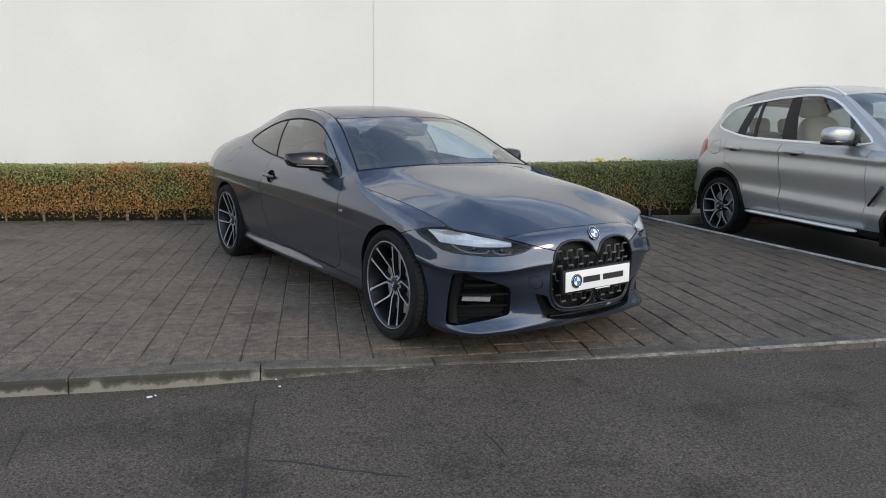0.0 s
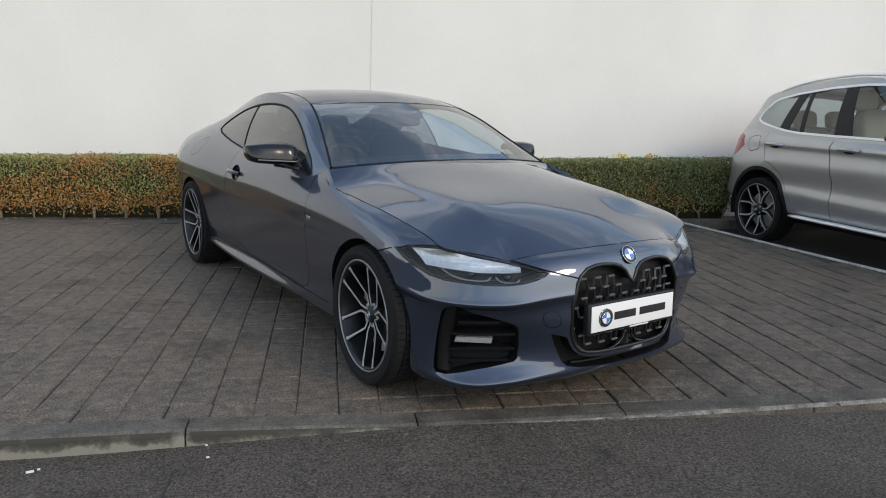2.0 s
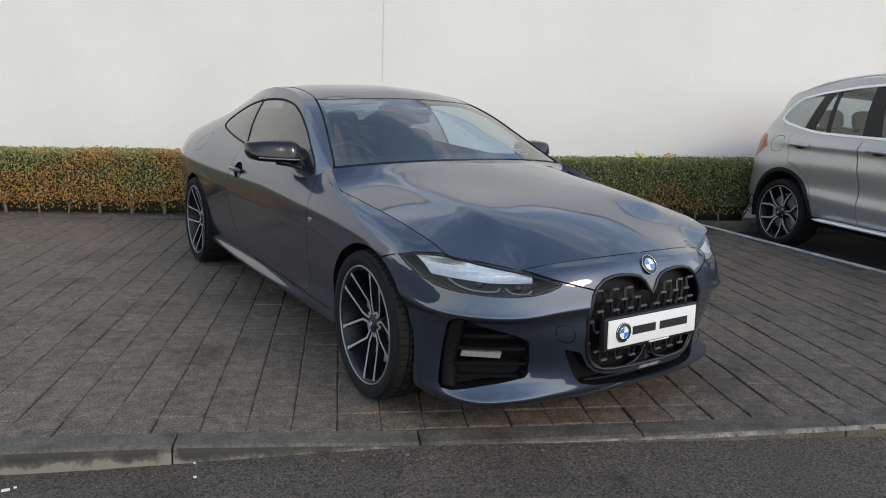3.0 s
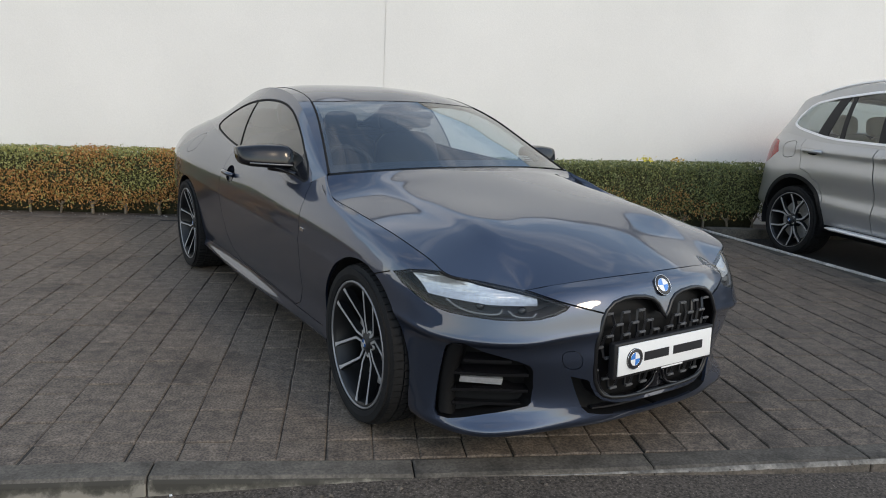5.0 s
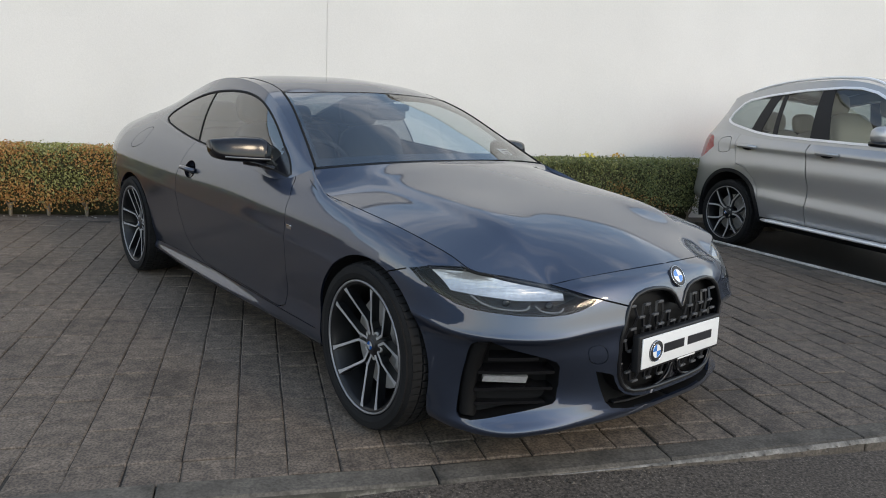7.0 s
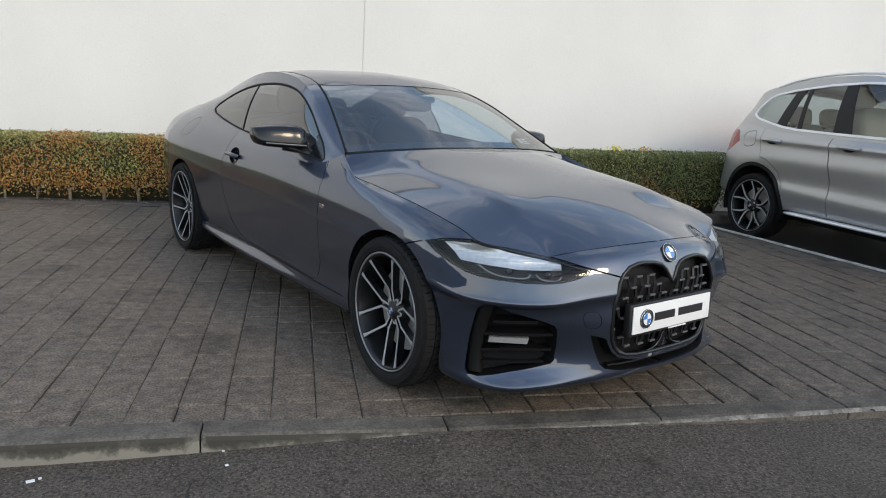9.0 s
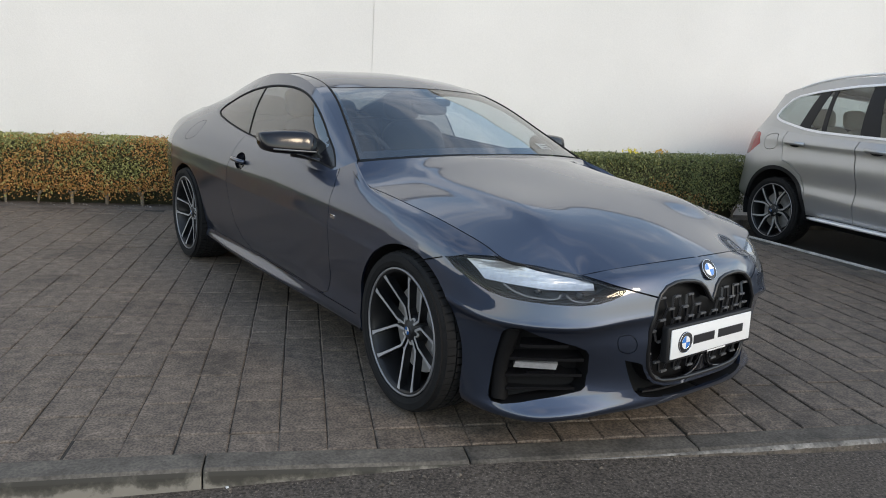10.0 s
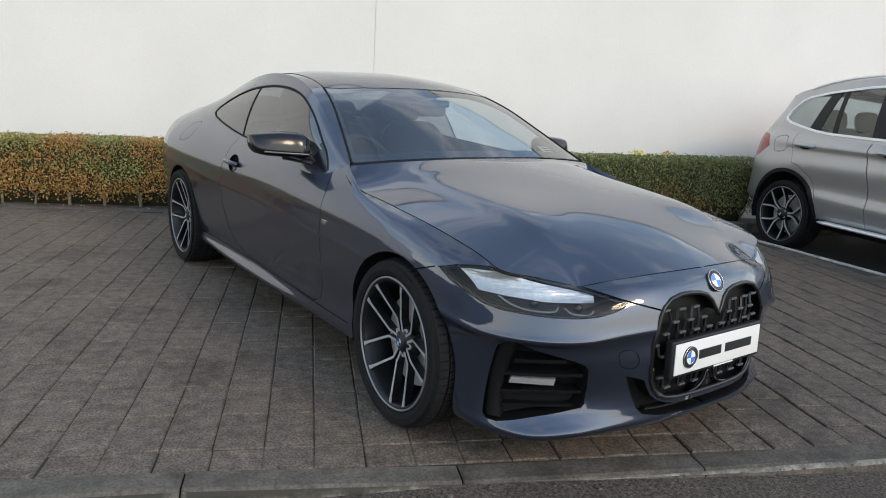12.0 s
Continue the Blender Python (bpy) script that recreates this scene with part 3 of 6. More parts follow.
blend = lambda a, b, t: [x + (y - x) * t for x, y in zip(a, b)]
side = lambda front, v: front[:7] + [v] * 6 + front[13:]
C_Z1, C_D1 = side(C_Z1, .232), C_D1[:7] + [.032, .034, .034, .011, .008, .030] + C_D1[13:]
C_ZA, C_DA = [z - .013 for z in C_Z1], [d + .006 for d in C_D1]          # under the lip
C_ZB, C_DB = side(blend(C_Z1, C_Z2, .55), .264), [d + k for d, k in zip(side(blend(C_D1, C_D2, .55), .034), (0, 0, 0, 0, 0, 0, 0, -.004, -.003, -.002, .003, .008, .006, 0, 0, 0, 0, 0))]   # ledge over the sill
C_ZC = [z - .026 for z in C_Z4]                                          # sharp brow over the side intakes
C_DC = [d4 + (d3 - d4) * .026 / (z4 - z3) + k for d3, d4, z3, z4, k in zip(C_D3, C_D4, C_Z3, C_Z4, (0, .003, .007, .010, .010, .008, .003) + (0,) * 11)]
C_ZD = [z + .020 for z in C_Z4]
C_DD = [d4 + (d5 - d4) * .020 / (z5 - z4) for d4, d5, z4, z5 in zip(C_D4, C_D5, C_Z4, C_Z5)]
# shut line of the hood: over the headlamp, along the fender and up to the cowl
SHUT = [C_TOP[3], C_TOP[4], C_TOP[5], (.785, -.364, .750), C_TOP[6], C_TOP[7], (.804, .137, .826), (.804, .306, .842), (.803, .444, .853), (.80, .522, .870), (.785, .589, .903), C_TOP[8]]
c_shut = curve(SHUT, 10)
c_top = curve(C_TOP, K, (True, True))
for col, lo, hi in ((3, 0, 10), (4, 10, 20), (5, 20, 40), (6, 40, 50), (7, 50, 110)):
    c_top[col * K:(col + 1) * K + 1] = even(c_shut[lo:hi + 1], K + 1)
c_skin = flank(C_BASE, [C_Z0, C_ZA, C_Z1, C_ZB, C_Z2, C_Z3, C_ZC, C_Z4, C_ZD, C_Z5, C_Z6], [C_D0, C_DA, C_D1, C_DB, C_D2, C_D3, C_DC, C_D4, C_DD, C_D5, C_D6], C_TOP, K, 5, c_top, (6 * K, 14 * K, 30))
c_edge = c_skin[-1]
# hood: crowned between its shut lines, flatter in the middle
c_mid = curve([(0, -.70, .715), (0, -.55, .772), (0, -.3, .838), (0, 0, .90), (0, .25, .947), (0, .49, .983)], 6)
down = np.linspace(1, 0, 33)
hood_side, hood_mid = even(c_shut, 64), even(c_mid, 64)
hood_front = np.stack([.53 * down, -.70 + .115 * down ** 2, .715 - .043 * down ** 2.3], 1)
c_cowl = np.stack([.765 * down, .49 + .146 * down ** 2, .983 - .04 * down ** 2.5], 1)
c_hood = coons(hood_side, hood_mid, hood_front, c_cowl)


def stretched(known, at):
    """Heights at the places at (n, 2) of the smoothest sheet, like bent thin metal, over the points known (n, 3) and their mirror images."""
    k = np.vstack([known, known[known[:, 0] > .02] * (-1, 1, 1)])
    bend = lambda p, q: (lambda r2: r2 * np.log(r2 + 1e-9))(((p[:, None] - q[None]) ** 2).sum(-1))
    plane = np.column_stack([np.ones(len(k)), k[:, :2]])
    a = np.block([[bend(k[:, :2], k[:, :2]) + 1e-5 * np.eye(len(k)), plane], [plane.T, np.zeros((3, 3))]])
    w = np.linalg.solve(a, np.r_[k[:, 2], 0, 0, 0])
    return bend(at, k[:, :2]) @ w[:-3] + np.column_stack([np.ones(len(at)), at]) @ w[-3:]


over = np.array([(.50, -.34, .822), (.52, .09, .886), (.54, .33, .910), (.30, -.30, .836), (.30, .05, .900)])
known = np.vstack([even(c_shut, 30), even(hood_front, 10)[1:], even(c_cowl, 12)[1:], even(c_mid, 10)[1:-1], over])
c_hood[:-1, 1:, 2] = stretched(known, c_hood[:-1, 1:, :2].reshape(-1, 2)).reshape(63, 32)
# glasshouse
RAIL = [(.752, .655, .950), (.70, .95, 1.09), (.645, 1.25, 1.225), (.605, 1.5, 1.298), (.585, 1.75, 1.334), (.575, 2.0, 1.343), (.57, 2.25, 1.322),
        (.575, 2.55, 1.258), (.60, 2.85, 1.170), (.63, 3.08, 1.105)]
c_rail = curve(RAIL, 8)
c_roofmid = curve([(0, 1.19, 1.300), (0, 1.34, 1.346), (0, 1.55, 1.374), (0, 1.8, 1.383), (0, 2.1, 1.37), (0, 2.4, 1.332)], 8)
ws_top = curve([(.614, 1.44, 1.283), (.535, 1.325, 1.275), (.40, 1.25, 1.285), (.2, 1.205, 1.295), (0, 1.19, 1.299)], 8, (False, True))
rw_top = curve([(.573, 2.46, 1.265), (.42, 2.43, 1.308), (.2, 2.41, 1.326), (0, 2.40, 1.332)], 8, (False, True))
ws_base = curve([(.752, .655, .950), (.6, .59, .968), (.3, .535, .986), (0, .515, .99)], 8, (False, True))
rw_base = curve([(.63, 3.08, 1.10), (.45, 3.13, 1.112), (.2, 3.17, 1.12), (0, 3.18, 1.122)], 8, (False, True))
i_ws, i_rw = 22, 55
ws_top[0] = c_rail[i_ws]
rw_top[0] = c_rail[i_rw]
ws_mid = curve([(0, .515, .99), (0, .75, 1.109), (0, 1.0, 1.221), (0, 1.19, 1.299)], 8)
rw_mid = curve([(0, 2.40, 1.332), (0, 2.65, 1.280), (0, 2.9, 1.212), (0, 3.18, 1.122)], 8)
c_ws = coons(even(c_rail[:i_ws + 1], 24), even(ws_mid, 24), even(ws_base, 25), even(ws_top, 25))
c_roof = coons(even(c_rail[i_ws:i_rw + 1], 24), even(c_roofmid, 24), even(ws_top, 25), even(rw_top, 25))
c_rw = coons(even(c_rail[i_rw:], 16), even(rw_mid, 16), even(rw_top, 25), even(rw_base, 25))
belt = even(c_edge[9 * K:14 * K + 1], 61)
c_side = coons(belt, even(c_rail, 61), even(np.vstack([c_edge[8 * K:9 * K + 1][::-1], c_rail[:1]]), 17), even(np.array([c_edge[14 * K], c_rail[-1]]), 17))
swell = np.sin(np.linspace(0, 1, 61) * math.pi)[:, None] ** .7 * np.sin(np.linspace(0, 1, 17) * math.pi)[None]
c_side[..., 0] += .028 * swell

# raised middle of the hood, between two creases
for i in range(c_hood.shape[0]):
    for j in range(c_hood.shape[1]):
        x, y, _ = c_hood[i, j]
        line = .50 + .07 * (y + .34)
        fade = smooth(-.60, -.15, y) * (1 - smooth(.38, .56, y))
        c_hood[i, j, 2] += fade * .009 * (1 - smooth(line - .010, line + .07, x))

# panels of the skin
MID = (0, 1.4, .5)
skin = sheet(c_skin, MID)
side_where = lambda c: c.y > -.45 and c.x > .3
front_where = lambda c: c.y < -.05
ahead = lambda c: c.y < -.25

# headlamp, grille, intakes
LAMP = [(.872, .694), (.84, .714), (.814, .7205), (.785, .727), (.772, .732), (.738, .726), (.66, .712), (.60, .698), (.545, .682), (.515, .667), (.46, .649), (.420, .634), (.436, .620), (.48, .603),
        (.532, .591), (.59, .585), (.666, .584), (.733, .588), (.785, .594), (.82, .607), (.847, .632), (.865, .661)]
KIDNEY = [(-.02, .575), (0, .572), (.012, .590), (.032, .622), (.06, .643), (.10, .654), (.16, .659), (.205, .657), (.255, .645), (.292, .619), (.310, .590), (.325, .540), (.332, .480), (.329, .395), (.319, .348), (.303, .315),
          (.279, .290), (.243, .277), (.186, .271), (.10, .268), (.04, .267), (-.02, .267)]
LOWVENT = [(.402, .374), (.345, .360), (.334, .352), (.325, .330), (.305, .298), (.277, .276), (.23, .262), (.15, .254), (-.02, .250), (-.02, .208), (.12, .211), (.276, .221), (.330, .230), (.352, .252)]
INTAKE = [(.783, .472), (.775, .487), (.756, .495), (.694, .466), (.582, .433), (.544, .416), (.530, .398), (.514, .325), (.514, .266), (.526, .252), (.610, .224), (.715, .197), (.762, .186), (.785, .190),
          (.791, .206), (.786, .29), (.785, .42)]
TOW = rounded([(.440, .463), (.391, .468), (.376, .450), (.374, .413), (.384, .405), (.428, .413)], 4)
SEAM_LAMP = [(.545, .676), (.50, .664), (.44, .645), (.37, .626), (.296, .606)]
lamp_lens = take(skin, cut(skin, LAMP, "y", front_where))
grille_face = take(skin, cut(skin, KIDNEY, "y", ahead))
vent_face = take(skin, cut(skin, LOWVENT, "y", ahead))
intake_face = take(skin, cut(skin, INTAKE, "y", ahead))
bmesh.ops.delete(skin, geom=cut(skin, widened(TOW, .0015), "y", ahead), context="FACES")
seam(skin, SEAM_LAMP, "y", ahead, .006)
# wheel arches
for y, r in ((0, .362), (2.851, .362)):
    front = .95 if y == 0 else 1
    arch = [(y + r * math.cos(t) * (front if math.cos(t) < 0 else 1), .325 + r * math.sin(t)) for t in np.linspace(-.25, math.pi + .25, 40)] + [(y - r * .95 * front, -.1), (y + r * .95, -.1)]
    bmesh.ops.delete(skin, geom=cut(skin, arch, "x", lambda c: c.x > .3), context="FACES")
# shut lines
DOOR = [(.735, .905), (.705, .880), (.665, .825), (.652, .72), (.65, .60), (.66, .40), (.69, .312), (.75, .290), (1.2, .290), (1.72, .294), (1.84, .335), (1.95, .42), (2.02, .54), (2.05, .66), (2.055, .75), (2.02, .81), (1.99, .89), (1.985, .97), (1.98, 1.1), (.735, 1.1)]
door = take(skin, cut(skin, widened(DOOR, -.002), "x", side_where))
bmesh.ops.delete(door, geom=cut(door, [(1.855 + .075 * math.cos(t), .814 + .050 * math.sin(t)) for t in np.linspace(0, 2 * math.pi, 28, endpoint=False)], "x", side_where), context="FACES")
bmesh.ops.delete(skin, geom=cut(skin, widened(DOOR, .002), "x", side_where), context="FACES")
FUEL = rounded([(2.93, .875), (2.925, .93), (2.87, .98), (2.78, .995), (2.735, .955), (2.74, .905), (2.80, .872)], 3)
flap = take(skin, cut(skin, widened(FUEL, -.002), "x", side_where))
bmesh.ops.delete(skin, geom=cut(skin, widened(FUEL, .001), "x", side_where), context="FACES")
seam(skin, [(-.225, .690), (-.17, .672), (-.12, .655)], "x", lambda c: c.x > .7 and c.z > .6, .005)
seam(skin, [(.40, .284), (1.2, .281), (1.75, .283), (2.48, .290)], "x", side_where, .004)
seam(skin, [(3.05, .55), (3.2, .66), (3.5, .70), (3.95, .70)], "x", lambda c: c.y > 2.9, .004)


def split(bm, test):
    return take(bm, [f for f in bm.faces if test(f.calc_center_median())])


bumper = split(skin, lambda c: c.y < -.30 or (c.y < 0 and c.z < .672 - (c.y + .17) * .35) or (c.y < -.2 and c.z < .7))
fender = split(skin, lambda c: c.y < .75)
sill = split(skin, lambda c: c.z < .283 and c.y < 2.6)
tail = split(skin, lambda c: c.y > 2.9 and c.z < .70 and (c.y > 3.2 or c.z < .55))


def pair(name, half, mat, label="", depth=.012):
    """The two mirrored panels of a kind."""
    out = []
    for bm in (other_side(half), half):
        if depth:
            flange(bm, depth)
        out.append(part(name, bm, mat, COUPE, label))
    return out


front_bumper = part("front_bumper", flange(both(bumper), .012), "paint", COUPE)
pair("front_fender", fender, "paint")
doors = pair("door", door, "paint")
pair("side_sill", sill, "paint")
pair("rear_quarter", skin, "paint")
part("rear_bumper", flange(both(tail), .012), "paint", COUPE)
part("fuel_flap", flange(other_side(flap), .01), "paint", COUPE)
flap.free()
for edge, inward in ((np.s_[0, :-1], np.s_[1, :-1]), (np.s_[-1, :-1], np.s_[-2, :-1]), (np.s_[:, 0], np.s_[:, 1])):
    way = c_hood[inward] - c_hood[edge]
    c_hood[edge] += way / np.linalg.norm(way, axis=-1, keepdims=True) * .005
bm = sheet(c_hood, (0, 0, 0))
hood = part("hood", flange(both(bm), .014), "paint", COUPE)

for sx in (-1, 1):
    gap = [Vector((sx * (q[0] - .002), q[1], q[2] - .006)) for q in c_shut[14:]]
    part("hood_seal", tube(bmesh.new(), gap, .005, 6), "rubber", COUPE, "black rubber seal in the hood gap")
# dark inner body behind the shut lines
bm = sunk(sheet(c_skin[16:], MID), .022)
for y in (0, 2.851):
    arch = [(y + .375 * math.cos(t), .325 + .375 * math.sin(t)) for t in np.linspace(-.25, math.pi + .25, 30)] + [(y - .36, -.1), (y + .36, -.1)]
    bmesh.ops.delete(bm, geom=cut(bm, arch, "x", lambda c: c.x > .3), context="FACES")
for hole in (INTAKE, KIDNEY, LOWVENT, LAMP):
    bmesh.ops.delete(bm, geom=cut(bm, widened(hole, .012), "y", ahead), context="FACES")
part("inner_body", both(bm), "plastic", COUPE)
for y in (0, 2.851):
    for s in (-1, 1):
        bm = bmesh.new()
        g = np.array([[(s * (x if x < .7 or math.cos(t) > -.2 or y > 1 else .76), y + .374 * math.cos(t), .325 + .374 * math.sin(t)) for t in np.linspace(-.3, math.pi + .3, 30)] for x in (.875, .60)])
        vs = grid(bm, g)
        bm.faces.new(vs[1])
        part("wheel_housing", bm, "rubber", COUPE)
bm = bmesh.new()
add_box(bm, (-.60, -.40, .17), (.60, 3.5, .30), .03)
part("underbody", bm, "plastic", COUPE)

# side windows and their surrounds
DLO = [(.765, .905), (.806, .950), (.949, 1.036), (1.081, 1.110), (1.241, 1.183), (1.393, 1.232), (1.567, 1.263), (1.743, 1.274), (1.953, 1.269), (2.20, 1.242), (2.42, 1.192), (2.58, 1.135), (2.67, 1.092),
       (2.69, 1.068), (2.66, 1.050), (2.54, 1.026), (2.28, .994), (1.987, .966), (1.749, .952), (1.3, .928), (.969, .912)]
DLO = rounded(DLO, 3)
sidewall = sheet(c_side, MID)
where_all = lambda c: True
cut(sidewall, DLO, "x", where_all)
inner = widened(DLO, -.010)
pane_faces = cut(sidewall, inner, "x", where_all)
panes = take(sidewall, pane_faces)
trim = take(sidewall, [f for f in sidewall.faces if inside(DLO, f.calc_center_median().y, f.calc_center_median().z)])
post = [(2.036, 1.3), (1.916, .90), (1.926, .90), (2.046, 1.3)]
b_post = take(panes, cut(panes, post, "x", where_all))
rear_pane = split(panes, lambda c: c.y - (c.z - 1.1) * .3 > 1.97)
sail = split(panes, lambda c: c.y < .93)
pair("roof_side", sidewall, "paint", depth=.01)
pair("window_trim", trim, "rubber", "gloss black window surround", .008)
pair("door_post", b_post, "rubber", depth=.006)
pair("mirror_sail", sail, "gloss", depth=.006)
pair("rear_side_window", sunk(rear_pane, .004), "privacy", "dark tinted rear side window", 0)
pair("door_window", sunk(panes, .004), "glass", "", 0)

# windscreen with its black border, pillars, roof, rear window
def across(g, lo, hi, n):
    """The part of a patch between two fractions of its width, which may change from row to row."""
    t = np.linspace(0, 1, g.shape[1])
    out = []
    for i, row in enumerate(g):
        u = i / (len(g) - 1)
        at = np.linspace(lo(u), hi(u), n)
        out.append(np.stack([np.interp(at, t, row[:, k]) for k in range(3)], 1))
    return np.array(out)


glass_edge = lambda u: .012 + .138 * u
black_edge = lambda u: glass_edge(u) + .032
ws = sheet(across(c_ws, glass_edge, lambda u: 1, 25), MID)
pair("windscreen_pillar", sheet(across(c_ws, lambda u: 0, lambda u: glass_edge(u) - .006, 4), MID), "paint", depth=.01)
border = merged_sheets(across(c_ws, glass_edge, black_edge, 3), across(c_ws, black_edge, lambda u: 1, 24)[:3], across(c_ws, black_edge, lambda u: 1, 24)[-2:])
part("windscreen_border", sunk(both(border), .004), "gloss", COUPE, "black border of the windscreen")
part("windscreen", both(ws), "glass", COUPE)
for sx in (-1, 1):
    line = [Vector((sx * q[0], q[1] - .001, q[2] - .001)) for q in across(c_ws, lambda u: glass_edge(u) - .004, lambda u: 1, 2)[:, 0]]
    ditch = [Vector((sx * q[0], q[1], q[2] - .0005)) for q in across(c_roof, lambda u: .15, lambda u: 1, 2)[:, 0]]
    part("windscreen_seal", tube(bmesh.new(), line, .0065, 6), "rubber", COUPE, "black rubber seal beside the windscreen")
    part("roof_strip", tube(bmesh.new(), ditch, .003, 6), "rubber", COUPE, "thin black strip in the roof channel")
line = [Vector((q[0], q[1] - .001, q[2] - .0015)) for q in across(c_ws, glass_edge, lambda u: 1, 24)[-1]]
line = [Vector((-q.x, q.y, q.z)) for q in line] + line[:-1][::-1]
part("windscreen_seal", tube(bmesh.new(), line, .0035, 6), "rubber", COUPE, "black rubber seal beside the windscreen")
part("roof", flange(both(sheet(c_roof, MID)), .012), "paint", COUPE)
part("rear_window", both(sheet(c_rw[:, 1:], MID)), "privacy", COUPE)
pair("rear_pillar", sheet(c_rw[:, :2], MID), "paint", depth=.01)
lid = coons(even(rw_base, 20), even(c_edge[14 * K:], 20), even(np.array([c_rail[-1], c_edge[14 * K]]), 10), even(np.array([rw_base[-1], c_edge[-1]]), 10))
part("boot_lid", flange(both(turned_out(sheet(lid, (0, 3.4, .5)), (0, 3.4, .5))), .012), "paint", COUPE)

# wheels
SPOKES = [(.030, .375, .0058, .040), (.062, .195, .0060, .037), (.094, .144, .0062, .033), (.112, .211, .0064, .029), (.147, .300, .0062, .020), (.187, .360, .0066, .010), (.218, .390, .0074, .002), (.237, .405, .0105, -.002), (.253, .416, .0140, -.005)]
for x in (-1, 1):
    for y, tw, cx, z, steer in ((0, .245, .778, .328 if x < 0 else .331, -2), (2.851, .265, .790, .331, 0)):
        build_wheel(COUPE, pose(x * cx, y, z, 0, 0, steer + (0 if x < 0 else 180)), .331, tw, .258, SPOKES, "black alloy wheel with bright machined spokes", "rim", .78, .036, -13 if y < 1 else 22)


# ---- the coupe's face ----
skin_tree = BVHTree.FromBMesh(both(sheet(c_skin, MID)))


def nose(x, z, out=0.0):
    """The point of the front skin at x and z, moved outwards."""
    p, n, _, _ = skin_tree.ray_cast(Vector((x, -3, z)), Vector((0, 1, 0)))
    if p is None:
        p, n, _, _ = skin_tree.find_nearest(Vector((x, -.7, z)))
    n = n if n.y < 0 else -n
    return p + n * out


def flank_at(y, z, out=0.0, s=-1):
    """The point of the side skin at y and z."""
    p, n, _, _ = skin_tree.ray_cast(Vector((3 * s, y, z)), Vector((-s, 0, 0)))
    n = n if n.x * s > 0 else -n
    return p + n * out


def rim_wall(face, depth):
    """The walls that run inwards from the edge of an opening."""
    bm = face.copy()
    bm.normal_update()
    edges = [e for e in bm.edges if e.is_boundary and (abs(e.verts[0].co.x) > 1e-3 or abs(e.verts[1].co.x) > 1e-3)]
    out = bmesh.new()
    for e in edges:
        a, b = e.verts
        na, nb = Vector((a.normal.x * .3, a.normal.y, 0)).normalized(), Vector((b.normal.x * .3, b.normal.y, 0)).normalized()
        out.faces.new([out.verts.new(q) for q in (a.co, b.co, b.co - nb * depth, a.co - na * depth)])
    bmesh.ops.remove_doubles(out, verts=out.verts, dist=1e-5)
    bm.free()
    return out


def merged(*meshes):
    out = bmesh.new()
    for b in meshes:
        me = bpy.data.meshes.new("join")
        b.to_mesh(me)
        out.from_mesh(me)
        bpy.data.meshes.remove(me)
        b.free()
    return out


def back_wall(face, depth):
    bm = face.copy()
    bm.normal_update()
    for v in bm.verts:
        n = Vector((v.normal.x * .3, v.normal.y, 0)).normalized()
        v.co -= n * depth
    return bm


# headlamps
def lamp_top(x):
    return float(np.interp(x, [.42, .53, .66, .775, .9], [.66, .668, .695, .718, .73]))


for s in (-1, 1):
    lens = other_side(lamp_lens) if s < 0 else lamp_lens.copy()
    lamp = part("headlight", merged(rim_wall(lens, .09), back_wall(lens, .09)), "plastic", COUPE, "slim headlight with clear lens and silver reflectors")
    rim = [nose(s * x, min(z, lamp_top(x)), -.0045) for x, z in widened(LAMP, -.006)]
    bm = tube(bmesh.new(), rim, .004, 6, closed=True)
    part("bezel", bm, "plastic", lamp)
    # bright upper reflector, stepping down towards the nose
    g = []
    for t in np.linspace(0, 1, 26):
        top = Vector((.842 - .335 * t, min(lamp_top(.842 - .335 * t) - .004, .712)))
        low = Vector((.824 - .300 * t, .648 - .030 * t + .040 * max(0, t - .5)))
        g.append([tuple(nose(s * (top.x + (low.x - top.x) * k), top.y + (low.y - top.y) * k, -.010 - .008 * math.sin(k * 3.1))) for k in np.linspace(0, 1, 8)])
    bm = bmesh.new()
    grid(bm, np.array(g))
    part("reflector", bm, "reflector", lamp, "brushed silver upper reflector")
    for path in ([(.785, .640), (.762, .618), (.735, .606), (.70, .602), (.67, .602), (.652, .606), (.638, .620)], [(.622, .619), (.606, .602), (.58, .598), (.552, .600), (.538, .614)]):
        c = curve([(x, z, 0) for x, z in path], 5)
        bm = tube(bmesh.new(), [nose(s * x, z, -.011) for x, z, _ in c], .0032, 6)
        part("light_strip", bm, "strip", lamp, "white daytime light strip")
    for x, z in ((.70, .628), (.575, .626)):
        bm = bmesh.new()
        q = nose(s * x, z, -.026)
        ball(bm, (.018, .014, .015), Matrix.Translation(q), 8)
        part("projector", bm, "gloss", lamp)
    part("lens", lens, "lens", lamp)
lamp_lens.free()

